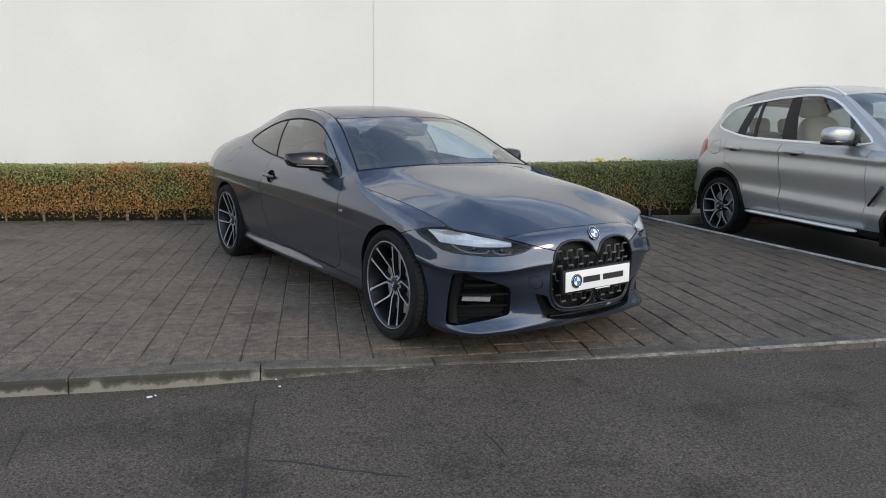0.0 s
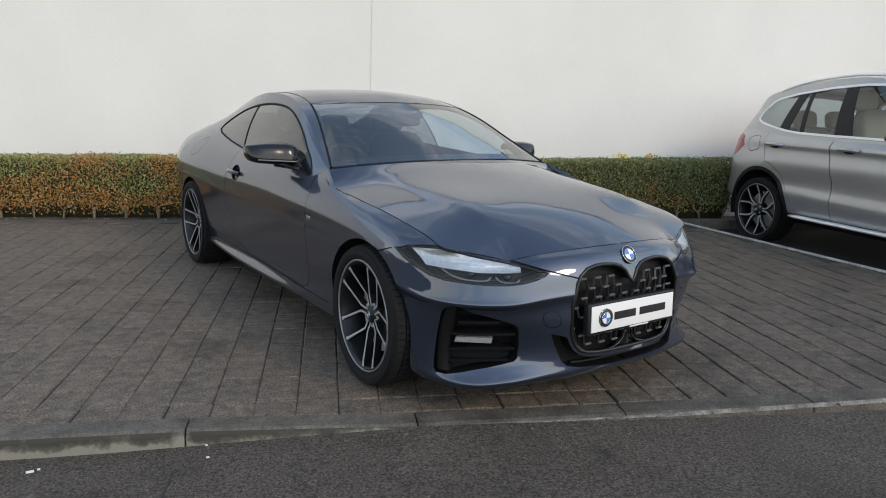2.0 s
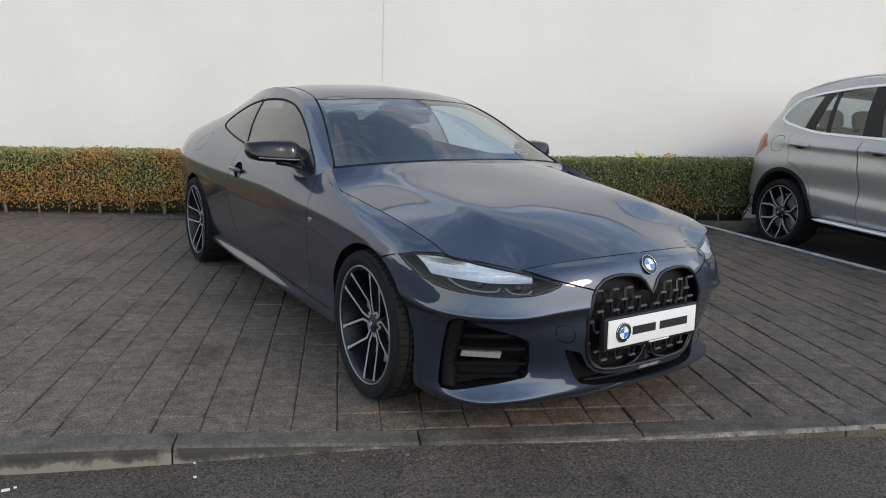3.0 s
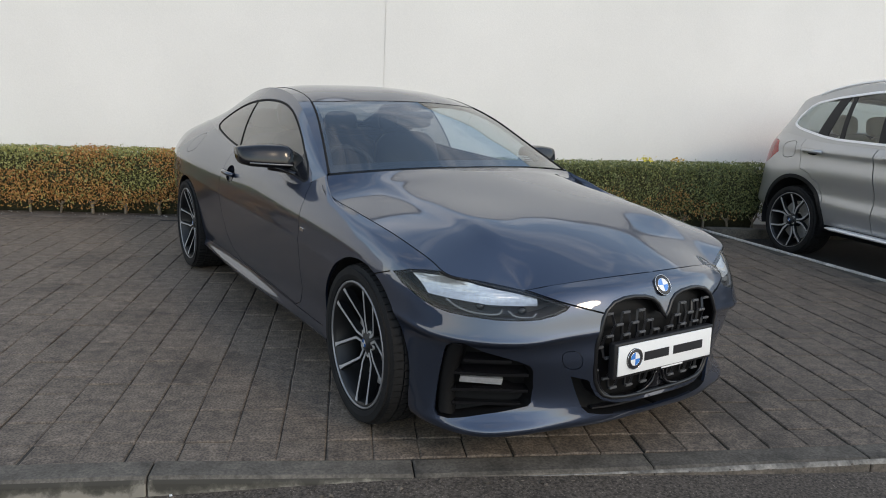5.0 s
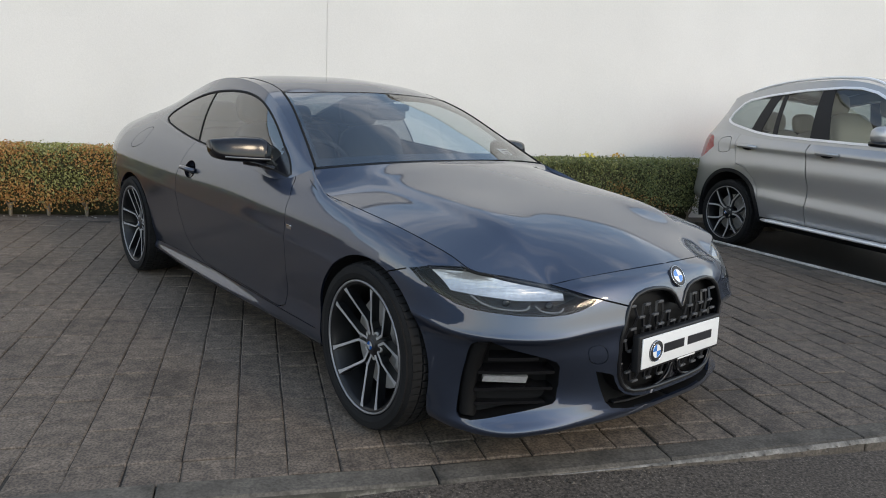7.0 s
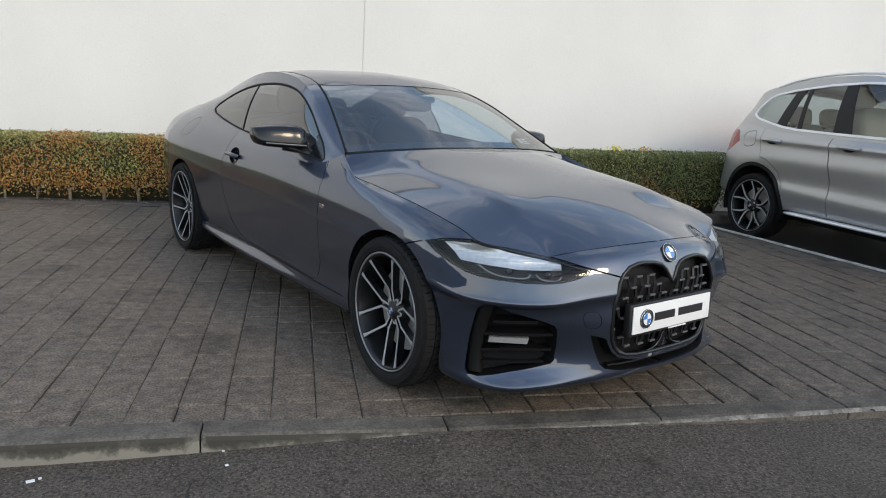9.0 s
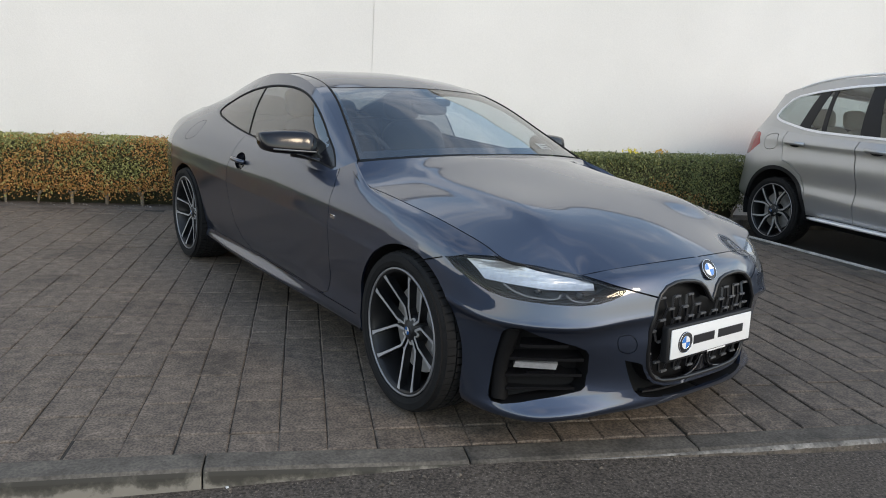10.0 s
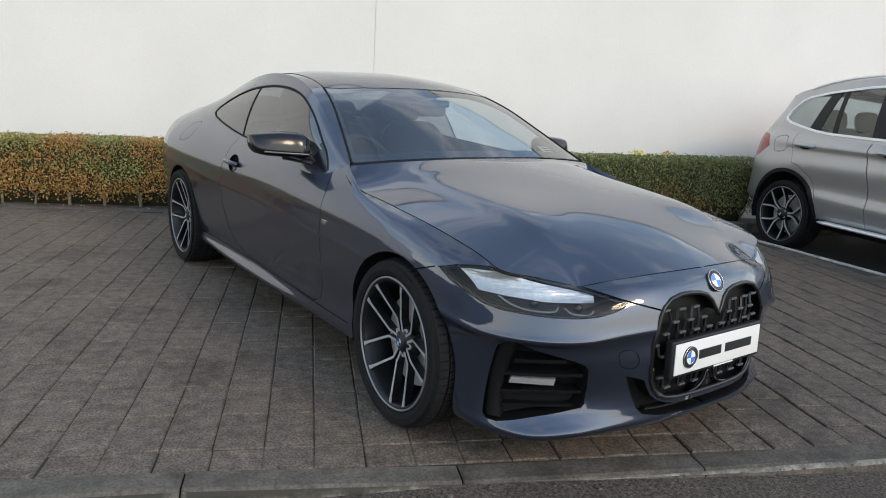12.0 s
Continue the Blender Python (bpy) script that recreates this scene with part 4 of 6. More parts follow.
# side intakes with slats and fog lamps
for s in (-1, 1):
    face = other_side(intake_face) if s < 0 else intake_face.copy()
    intake = part("side_intake", merged(rim_wall(face, .07), back_wall(face, .07)), "void", COUPE, "black side air intake with slats")
    face.free()
    for zi, zo, x0, x1 in ((.424, .414, .60, .735), (.368, .356, .535, .765), (.304, .287, .525, .775), (.256, .240, .545, .745)):
        g = []
        for t in np.linspace(0, 1, 18):
            x, z = x0 + (x1 - x0) * t, zi + (zo - zi) * t
            a, b = nose(s * x, z, -.012), nose(s * x, z, -.06)
            g.append([(a.x, a.y, a.z - .006), (a.x, a.y, a.z + .005), (b.x, b.y, b.z + .008), (b.x, b.y, b.z - .008)])
        bm = bmesh.new()
        vs = grid(bm, np.array(g), closed=True)
        bm.faces.new(vs[0])
        bm.faces.new(vs[-1][::-1])
        bmesh.ops.recalc_face_normals(bm, faces=bm.faces)
        part("slat", bm, "slat", intake, smooth=False)
    g = [[tuple(nose(s * x, z, -.018)) for z in np.linspace(.318, .342, 4)] for x in np.linspace(.608, .730, 14)]
    bm = bmesh.new()
    grid(bm, np.array(g))
    flange(turned_out(bm, (0, 0, .3)), .03)
    part("fog_lamp", bm, "reflector", intake, "clear fog lamp with silver reflector")
    bm = bmesh.new()
    g = [[tuple(nose(s * x, z, -.0005)) for x in np.linspace(.752, .772, 5)] for z in (.480, .486)]
    grid(bm, np.array(g))
    flange(turned_out(bm, (0, 0, .3)), .01)
    part("side_marker", bm, "rimdark", intake)
    # column that closes the outer end of the intake
    g = [[tuple(nose(s * (x0 + k), z, d)) for k, d in ((-.040, -.05), (-.030, -.008), (-.006, -.006), (.004, -.02))] for z, x0 in ((.200, .784), (.29, .781), (.40, .783), (.475, .778))]
    bm = bmesh.new()
    grid(bm, np.array(g))
    part("air_curtain", bm, "void", intake)
intake_face.free()

# radiator grille
half = [p for p in KIDNEY if p[0] >= 0]
loop = [(x, z) for x, z in half] + [(-x, z) for x, z in half[::-1] if x > 0]
whole = both(grille_face)
grille = part("grille", merged(rim_wall(whole, .05), back_wall(whole, .05)), "void", COUPE, "gloss black double grille with mesh")
whole.free()
bm = tube(bmesh.new(), [nose(x, z, -.002) for x, z in widened(loop, -.006)], .0085, 8, closed=True)
part("grille_frame", bm, "satin", grille)
for sx in (-1, 1):
    lobe = curve([(x, z, 0) for x, z in ((.018, .352), (.030, .318), (.060, .292), (.10, .281), (.18, .280), (.24, .286), (.282, .312), (.302, .35), (.312, .40))], 4)
    bm = tube(bmesh.new(), [nose(sx * x, z, -.006) for x, z, _ in lobe], .0055, 6)
    part("grille_lobe", bm, "gloss", grille)
g = [[tuple(nose(k * w, z, -.008 - .012 * abs(k))) for k in (-1, -.5, 0, .5, 1)] for z, w in ((.355, .012), (.33, .022), (.305, .040), (.285, .062), (.272, .080))]
bm = bmesh.new()
grid(bm, np.array(g))
part("grille_divider", flange(turned_out(bm, (0, 0, .4)), .02), "gloss", grille)
bm = bmesh.new()
links = bmesh.new()
inner_loop = widened(loop, -.022)
for row in range(11):
    z = .640 - row * .0405
    for col in range(-6, 7):
        x = (col + .5 * (row % 2)) * .077
        if abs(x) < .014 and (z > .53 or z < .35) or not inside(inner_loop, x, z):
            continue
        a = nose(x, z, -.014)
        add_box(bm, (a.x - .0172, a.y - .005, z - .0043), (a.x + .0172, a.y + .005, z + .0043), .0012)
        for dx in (-.0385, .0385):
            xb, zb = x + dx, z - .0405
            if inside(inner_loop, xb, zb):
                b = nose(xb, zb, -.018)
                k = math.copysign(.0165, dx)
                tube(links, [Vector((a.x + k, a.y + .004, z)), Vector((b.x - k, b.y + .004, zb))], .0058, 4)
part("grille_mesh", bm, "stud", grille, "dark satin studs of the grille mesh", smooth=False)["kind"] = "stuff"
part("grille_lattice", links, "lattice", grille, smooth=False)["kind"] = "stuff"
low = both(vent_face)
lower = part("lower_intake", merged(rim_wall(low, .06), back_wall(low, .06)), "void", COUPE)
low.free()
bm = bmesh.new()
g = [[tuple(nose(x, z, -.03)) for z in (.232, .238)] for x in np.linspace(-.30, .30, 24)]
grid(bm, np.array(g))
part("lower_slat", flange(turned_out(bm, (0, 0, .3)), .03), "plastic", lower)
for s in (-1, 1):
    bm = bmesh.new()
    tow = widened(TOW, -.001)
    mid = Vector((sum(p[0] for p in tow) / len(tow), sum(p[1] for p in tow) / len(tow)))
    g = [[tuple(nose(s * (mid.x + (x - mid.x) * k), mid.y + (z - mid.y) * k, -.0005)) for x, z in tow + tow[:1]] for k in (.01, .35, .7, 1)]
    grid(bm, np.array(g))
    bmesh.ops.remove_doubles(bm, verts=bm.verts, dist=1e-5)
    part("tow_eye_cover", flange(turned_out(bm, (0, 0, .45)), .008), "paint", front_bumper)

# round badge in front of the hood
def roundel(parent, m, r):
    """A flat round emblem: dark ring, blue and white quarters. Looks along -y of m."""
    bm = bmesh.new()
    lathe(bm, [(0, -.004), (r * .92, -.004), (r, -.002), (r, .004)], 48, Matrix.Rotation(radians(90), 4, "Z"))
    disc = part("emblem", bm, "ink", parent, "round emblem with blue and white quarters")
    disc.matrix_local = m
    for k in (.965, .62):
        bm = bmesh.new()
        tube(bm, [(r * k * math.cos(t), -.0042, r * k * math.sin(t)) for t in np.linspace(0, 2 * math.pi, 40)[:-1]], r * .028, 5, closed=True)
        part("emblem_ring", bm, "chrome", disc)
    for j in range(4):
        bm = bmesh.new()
        ring = [(0, -.0048, 0)] + [(r * .60 * math.cos(t), -.0048, r * .60 * math.sin(t)) for t in np.linspace(j * math.pi / 2, (j + 1) * math.pi / 2, 9)]
        f = bm.faces.new([bm.verts.new(q) for q in ring])
        up = bmesh.ops.extrude_face_region(bm, geom=[f])["geom"]
        bmesh.ops.translate(bm, verts=[v for v in up if isinstance(v, bmesh.types.BMVert)], vec=(0, .001, 0))
        bmesh.ops.recalc_face_normals(bm, faces=bm.faces)
        part("emblem_quarter", bm, "white" if j % 2 == 0 else "blue", disc, smooth=False)
    return disc


q = nose(0, .677, .002)
roundel(COUPE, pose(0, q.y, q.z, -32, 0, 0), .041)

# number plate
bm = bmesh.new()
add_box(bm, (-.275, -.001, -.068), (.275, .03, .066), .006)
holder = part("plate_holder", bm, "plastic", COUPE)
holder.matrix_local = pose(0, -.808, .434, -3, 0, 0)
bm = bmesh.new()
add_box(bm, (-.26, -.006, -.056), (.26, -.0012, .056), .002)
plate = part("number_plate", bm, "white", holder, "white dealer plate with dark lettering bars")
roundel(holder, pose(-.178, -.0065, 0, 0, 0, 0), .040)
for x0, x1 in ((-.125, .010), (.034, .205)):
    bm = bmesh.new()
    add_box(bm, (x0, -.0072, -.017), (x1, -.0062, .017), .0004)
    part("lettering_bar", bm, "ink", holder, smooth=False)
bm = bmesh.new()
add_box(bm, (-.02, -.0025, -.0655), (.10, -.0008, -.0595))
part("holder_lettering", bm, "white", holder, "thin line of small white lettering", smooth=False)

# ---- mirrors, handles, small badges ----
for s in (-1, 1):
    sections = []
    for t, w, zt, zb in ((0, .85, 1.036, .936), (.06, .97, 1.046, .931), (.33, 1, 1.054, .932), (.6, .98, 1.053, .937), (.84, .90, 1.046, .945), (.95, .74, 1.041, .956), (1, .50, 1.035, .975)):
        x = .785 + .268 * t
        ring = []
        for a in np.linspace(0, 2 * math.pi, 28, endpoint=False):
            c, n = math.cos(a), math.sin(a)
            y = -math.copysign(abs(c) ** .72, c) * .072 * w * (1.1 if c > 0 else .7)
            z = (zt + zb) / 2 + math.copysign(abs(n) ** .5, n) * (zt - zb) / 2
            ring.append((s * x, 1.085 + y + .035 * t + .25 * (z - 1.0), z))
        sections.append(ring)
    bm = bmesh.new()
    vs = grid(bm, curve(np.array(sections), 4), closed=True)
    bm.faces.new(vs[0])
    bm.faces.new(vs[-1])
    bmesh.ops.recalc_face_normals(bm, faces=bm.faces)
    mirror = part("wing_mirror", bm, "gloss", COUPE, "gloss black door mirror")
    bm = bmesh.new()
    tube(bm, [Vector((s * x, y, z)) for x, y, z in curve([(.775, .90, .902), (.80, .96, .914), (.83, 1.03, .924), (.90, 1.075, .936)], 4)], .030, 10, flat=.5)
    part("mirror_arm", bm, "gloss", mirror)
    bm = bmesh.new()
    g = [[(s * (.80 + .21 * t), .988 + .045 * t * t + k * .002, .953 + .010 * t + z) for z, k in ((-.004, 0), (-.002, -1), (.002, -1), (.004, 0))] for t in np.linspace(0, 1, 12)]
    grid(bm, np.array(g))
    part("indicator", bm, "stud", mirror, "thin indicator strip")
    # handle in its round recess
    rec = [flank_at(1.855 + .075 * math.cos(t), .814 + .050 * math.sin(t), .0015, s) for t in np.linspace(0, 2 * math.pi, 28, endpoint=False)]
    mid = flank_at(1.862, .812, -.028, s)
    bm = bmesh.new()
    g = np.array([[tuple(mid + (q - mid) * k + Vector((s * d, 0, 0))) for q in rec] for k, d in ((.05, 0), (.5, -.004 * 0), (.85, -.010), (1, 0))])
    grid(bm, g, closed=True)
    part("handle_recess", bm, "gloss", doors[0] if s < 0 else doors[1])
    bm = bmesh.new()
    c = curve([tuple(flank_at(y, z, o, s)) for y, z, o in ((1.94, .818, .012), (1.915, .816, .026), (1.86, .814, .030), (1.80, .812, .024), (1.775, .811, .006))], 4)
    tube(bm, [Vector(q) for q in c], .017, 10, flat=.8)
    part("door_handle", bm, "paint", doors[0] if s < 0 else doors[1])
    bm = bmesh.new()
    q = flank_at(.605, .696, .002, s)
    add_box(bm, (q.x - .002, q.y - .022, q.z - .009), (q.x + .002, q.y + .022, q.z + .009), .001)
    part("fender_badge", bm, "chrome", COUPE, "small bright badge on the fender")

# paper sticker behind the windscreen
bm = bmesh.new()
p = [Vector(c_ws[a, b]) for a, b in ((1, 8), (1, 11), (4, 11), (4, 8))]
v = [bm.verts.new(q + Vector((0, .012, -.008))) for q in p]
f = bm.faces.new(v)
bmesh.ops.solidify(bm, geom=[f], thickness=.001)
sticker = part("windscreen_sticker", bm, "white", COUPE, "white paper sticker inside the windscreen", smooth=False)
for k in range(3):
    bm = bmesh.new()
    a, b, c, d = p
    t0, t1 = .2 + .25 * k, .3 + .25 * k
    q = [a + (d - a) * t0 + (b - a) * .15, a + (d - a) * t0 + (b - a) * .8, a + (d - a) * t1 + (b - a) * .8, a + (d - a) * t1 + (b - a) * .15]
    f = bm.faces.new([bm.verts.new(z + Vector((0, .006, -.004))) for z in q])
    bmesh.ops.solidify(bm, geom=[f], thickness=.001)
    part("sticker_line", bm, "ink", sticker, smooth=False)

# ---- inside the coupe ----
def build_seat(parent, mat, x, y, z, tall=.62, wide=.50, name="front_seat"):
    bm = bmesh.new()
    ball(bm, (wide / 2, .27, .09), pose(x, y, z, 5, 0, 0), 12, .55)
    seat = part(name, bm, mat, parent)
    bm = bmesh.new()
    ball(bm, (wide / 2, .085, tall / 2), pose(x, y + .30, z + tall / 2 + .02, -18, 0, 0), 12, .55)
    part("backrest", bm, mat, seat)
    bm = bmesh.new()
    ball(bm, (.14, .05, .10), pose(x, y + .30 + tall * .36, z + tall + .09, -12, 0, 0), 12, .6)
    part("headrest", bm, mat, seat)
    return seat


for x in (-.37, .37):
    build_seat(COUPE, "seat", x, 1.52, .46)
    build_seat(COUPE, "seat", x * .8, 2.35, .50, .50, .52, "rear_seat")
bm = bmesh.new()
g = [[(x, y, z - .02 * (x / .7) ** 2) for y, z in ((.70, .60), (.66, .93), (.85, .955), (1.02, .95), (1.10, .90), (1.12, .72), (1.05, .55))] for x in np.linspace(-.70, .70, 24)]
grid(bm, np.array(g))
part("dashboard", bm, "seat", COUPE)
bm = bmesh.new()
ring = pose(-.37, 1.22, .86, 62, 0, 0)
tube(bm, [ring @ Vector((.185 * math.cos(t), .185 * math.sin(t), 0)) for t in np.linspace(0, 2 * math.pi, 40)[:-1]], .016, 8, closed=True)
steer = part("steering_wheel", bm, "seat", COUPE)
bm = bmesh.new()
ball(bm, (.075, .065, .03), ring, 10, .6)
for a in (0, 180, 270):
    tube(bm, [ring @ Vector((.05 * math.cos(radians(a)), .05 * math.sin(radians(a)), 0)), ring @ Vector((.18 * math.cos(radians(a)), .18 * math.sin(radians(a)), 0))], .016, 6)
part("steering_hub", bm, "seat", steer)
bm = bmesh.new()
ball(bm, (.12, .02, .035), pose(0, 1.16, 1.185, -10, 0, 0), 10, .5)
tube(bm, [Vector((0, 1.16, 1.19)), Vector((0, 1.14, 1.235))], .012, 6)
part("rear_view_mirror", bm, "plastic", COUPE)
bm = bmesh.new()
add_box(bm, (-.11, 1.10, 1.205), (.11, 1.22, 1.245), .015)
part("sensor_housing", bm, "plastic", COUPE)
bm = sunk(sheet(c_roof[2:-2], MID), .05)
part("headliner", both(bm), "seat", COUPE)
bm = bmesh.new()
add_box(bm, (-.70, .60, .28), (.70, 3.0, .34))
add_box(bm, (-.66, 2.75, .34), (.66, 3.0, 1.06), .05)
part("cabin_floor", bm, "seat", COUPE, smooth=False)
for s in (-1, 1):
    bm = bmesh.new()
    g = [[(s * (.80 if z < .8 else .775), y, z) for z in (.30, .60, .80, .915 + .035 * (y - .8))] for y in np.linspace(.75, 2.7, 12)]
    grid(bm, np.array(g))
    part("door_lining", bm, "seat", COUPE)


# ---- silver car in the next bay ----
SUV = thing("car", "silver metallic estate car with black wheel arches", "car", pose(4.89, .85, -.060, 0, 0, 9) @ Matrix.Scale(1.02, 4))
S_BASE = [(0, -.60), (.35, -.58), (.55, -.51), (.72, -.38), (.84, -.18), (.905, .04), (.935, .22), (.94, .75), (.94, 1.4), (.94, 2.1), (.945, 2.7), (.935, 3.0), (.89, 3.28), (.77, 3.50), (.5, 3.64), (0, 3.68)]
S_Z0 = [.25, .25, .25, .25, .26, .28, .31, .31, .31, .31, .31, .33, .38, .40, .40, .40]
S_D0 = [.06, .06, .06, .06, .07, .07, .07, .07, .07, .07, .07, .07, .07, .06, .06, .06]
S_Z1 = [.38, .38, .38, .38, .39, .40, .42, .42, .42, .42, .42, .44, .46, .46, .46, .46]
S_D1 = [.0, .0, .0, .0, .01, .02, .028, .030, .032, .032, .030, .02, .01, .0, .0, .0]
S_ZA = [.46, .46, .46, .46, .47, .48, .49, .475, .51, .54, .56, .56, .56, .56, .56, .56]
S_DA = [.0, .0, .0, .0, .005, .005, .006, .004, .004, .004, .006, .005, .0, .0, .0, .0]
S_Z2 = [.55, .55, .55, .55, .58, .60, .62, .62, .63, .64, .66, .66, .66, .66, .66, .66]
S_D2 = [.0, .0, .0, .0, .0, .0, .012, .022, .022, .022, .014, .0, .0, .01, .01, .01]
S_Z3 = [.72, .72, .72, .72, .75, .80, .85, .86, .86, .86, .86, .85, .84, .84, .84, .84]
S_D3 = [.01, .01, .01, .01, .01, .0, .0, .004, .004, .002, .0, .0, .01, .02, .03, .03]
S_ZB = [.82, .82, .82, .82, .85, .90, .96, .965, .985, .99, .99, .99, .99, .99, .99, .99]
S_DB = [.03, .03, .022, .022, .022, .018, .022, .020, .020, .018, .018, .022, .03, .045, .05, .05]
S_Z4 = [.88, .88, .88, .88, .90, .95, 1.0, 1.005, 1.03, 1.04, 1.05, 1.06, 1.06, 1.06, 1.06, 1.06]
S_D4 = [.04, .04, .03, .03, .03, .018, .018, .012, .010, .010, .012, .022, .04, .06, .06, .06]
S_TOP = [(0, -.44, .95), (.35, -.42, .96), (.55, -.37, .96), (.69, -.26, .97), (.77, -.06, 1.01), (.80, .17, 1.05), (.81, .45, 1.08), (.86, .92, 1.105), (.875, 1.4, 1.105), (.878, 2.1, 1.112),
         (.872, 2.7, 1.135), (.86, 2.90, 1.160), (.835, 3.10, 1.185), (.775, 3.28, 1.20), (.47, 3.42, 1.21), (0, 3.46, 1.21)]
KS = 8
s_skin = flank(S_BASE, [S_Z0, S_Z1, S_ZA, S_Z2, S_Z3, S_ZB, S_Z4], [S_D0, S_D1, S_DA, S_D2, S_D3, S_DB, S_D4], S_TOP, KS, 4)
s_edge = s_skin[-1]
s_rail = curve([(.81, .70, 1.135), (.745, 1.15, 1.445), (.69, 1.45, 1.615), (.66, 1.75, 1.682), (.645, 2.2, 1.688), (.64, 2.65, 1.645), (.645, 2.95, 1.585), (.66, 3.13, 1.520), (.715, 3.20, 1.36), (.775, 3.28, 1.20)], 8)
s_belt = even(s_edge[int(6.6 * KS):13 * KS + 1], 61)
s_side = coons(s_belt, even(s_rail, 61), even(np.array([s_belt[0], s_rail[0]]), 17), even(np.array([s_belt[-1], s_belt[-1] + (0, .004, .004)]), 17))
s_side[..., 0] += .03 * np.sin(np.linspace(0, 1, 61) * math.pi)[:, None] ** .7 * np.sin(np.linspace(0, 1, 17) * math.pi)[None]
MIDS = (0, 1.4, .7)


def suv_pair(name, half, mat, label="", depth=.012):
    out = []
    for bm in (other_side(half), half):
        if depth:
            flange(bm, depth)
        out.append(part(name, bm, mat, SUV, label))
    return out


sk = sheet(s_skin, MIDS)
on_side = lambda c: c.x > .5 and c.y > -.5
for y in (.22, 2.828):
    ring = [(y + .425 * math.cos(t), .364 + .435 * math.sin(t)) for t in np.linspace(-.12, math.pi + .12, 36)] + [(y - .42, .05), (y + .42, .05)]
    hole = [(y + .385 * math.cos(t), .364 + .398 * math.sin(t)) for t in np.linspace(-.2, math.pi + .2, 36)] + [(y - .38, -.1), (y + .38, -.1)]
    clad = take(sk, cut(sk, ring, "x", on_side))
    bmesh.ops.delete(clad, geom=cut(clad, hole, "x", on_side), context="FACES")
    sunk(clad, -.006)
    suv_pair("arch_cladding", clad, "plastic", "black plastic wheel arch")
REAR_DOOR = [(1.985, 1.4), (1.955, 1.0), (1.885, .73), (1.865, .362), (2.40, .362), (2.44, .60), (2.52, .74), (2.66, .83), (2.765, .86), (2.80, .97), (2.82, 1.1), (2.83, 1.4)]
FRONT_DOOR = [(.86, 1.4), (.86, .99), (.81, .60), (.81, .362), (1.86, .362), (1.88, .73), (1.95, 1.0), (1.98, 1.4)]
suv_doors = []
for poly in (REAR_DOOR, FRONT_DOOR):
    d = take(sk, cut(sk, widened(poly, -.0025), "x", on_side))
    bmesh.ops.delete(sk, geom=cut(sk, widened(poly, .0025), "x", on_side), context="FACES")
    suv_doors.append(suv_pair("door", d, "silver"))
S_FLAP = rounded([(3.06, .965), (3.065, 1.08), (3.03, 1.10), (2.90, 1.10), (2.89, 1.06), (2.90, .975), (2.93, .962)], 3)
fl = take(sk, cut(sk, widened(S_FLAP, -.003), "x", on_side))
bmesh.ops.delete(sk, geom=cut(sk, widened(S_FLAP, .003), "x", on_side), context="FACES")
part("fuel_flap", flange(other_side(fl), .01), "silver", SUV)
fl.free()
TAIL = [(3.19, 1.10), (3.25, 1.12), (3.8, 1.12), (3.8, .86), (3.37, .87), (3.27, .92), (3.15, 1.0)]
tl = take(sk, cut(sk, TAIL, "x", lambda c: c.y > 3.1))
suv_pair("tail_lamp", tl, "red", "red tail lamp")
skirt = split(sk, lambda c: c.z < .362)
for name, test in (("rear_lower_trim", lambda c: c.y > 2.9), ("front_lower_trim", lambda c: c.y < .3)):
    suv_pair(name, split(skirt, test), "plastic", "black plastic lower body trim")
suv_pair("lower_cladding", skirt, "plastic", "black plastic lower body trim")
suv_pair("front_fender", split(sk, lambda c: c.y < 1.2), "silver")
suv_pair("body_side", sk, "silver")
bm = sunk(sheet(s_skin[5:], MIDS), .03)
for y in (.22, 2.828):
    hole = [(y + .44 * math.cos(t), .364 + .42 * math.sin(t)) for t in np.linspace(-.2, math.pi + .2, 30)] + [(y - .42, -.1), (y + .42, -.1)]
    bmesh.ops.delete(bm, geom=cut(bm, hole, "x", on_side), context="FACES")
part("inner_body", both(bm), "plastic", SUV)
for y in (.22, 2.828):
    for s in (-1, 1):
        bm = bmesh.new()
        g = np.array([[(s * x, y + .400 * math.cos(t), .364 + .408 * math.sin(t)) for t in np.linspace(-.3, math.pi + .3, 30)] for x in (.925, .60)])
        vs = grid(bm, g)
        bm.faces.new(vs[1])
        part("wheel_housing", bm, "rubber", SUV)
bm = bmesh.new()
add_box(bm, (-.70, -.2, .24), (.70, 3.3, .36), .03)
part("underbody", bm, "plastic", SUV)
# windows
S_DLO = [(.88, 1.165), (.92, 1.222), (1.159, 1.395), (1.366, 1.527), (1.507, 1.592), (1.672, 1.629), (1.858, 1.634), (2.243, 1.609), (2.654, 1.557), (2.90, 1.507), (2.975, 1.468), (3.06, 1.36), (3.078, 1.29), (3.05, 1.262), (2.978, 1.234), (2.80, 1.2), (2.616, 1.168), (2.42, 1.150), (1.985, 1.140), (1.518, 1.134), (1.0, 1.137)]
sw = sheet(s_side, MIDS)
cut(sw, S_DLO, "x", where_all)
s_in = widened(S_DLO, -.021)
panes = take(sw, cut(sw, s_in, "x", where_all))
trim = take(sw, [f for f in sw.faces if inside(S_DLO, f.calc_center_median().y, f.calc_center_median().z)])
posts = []
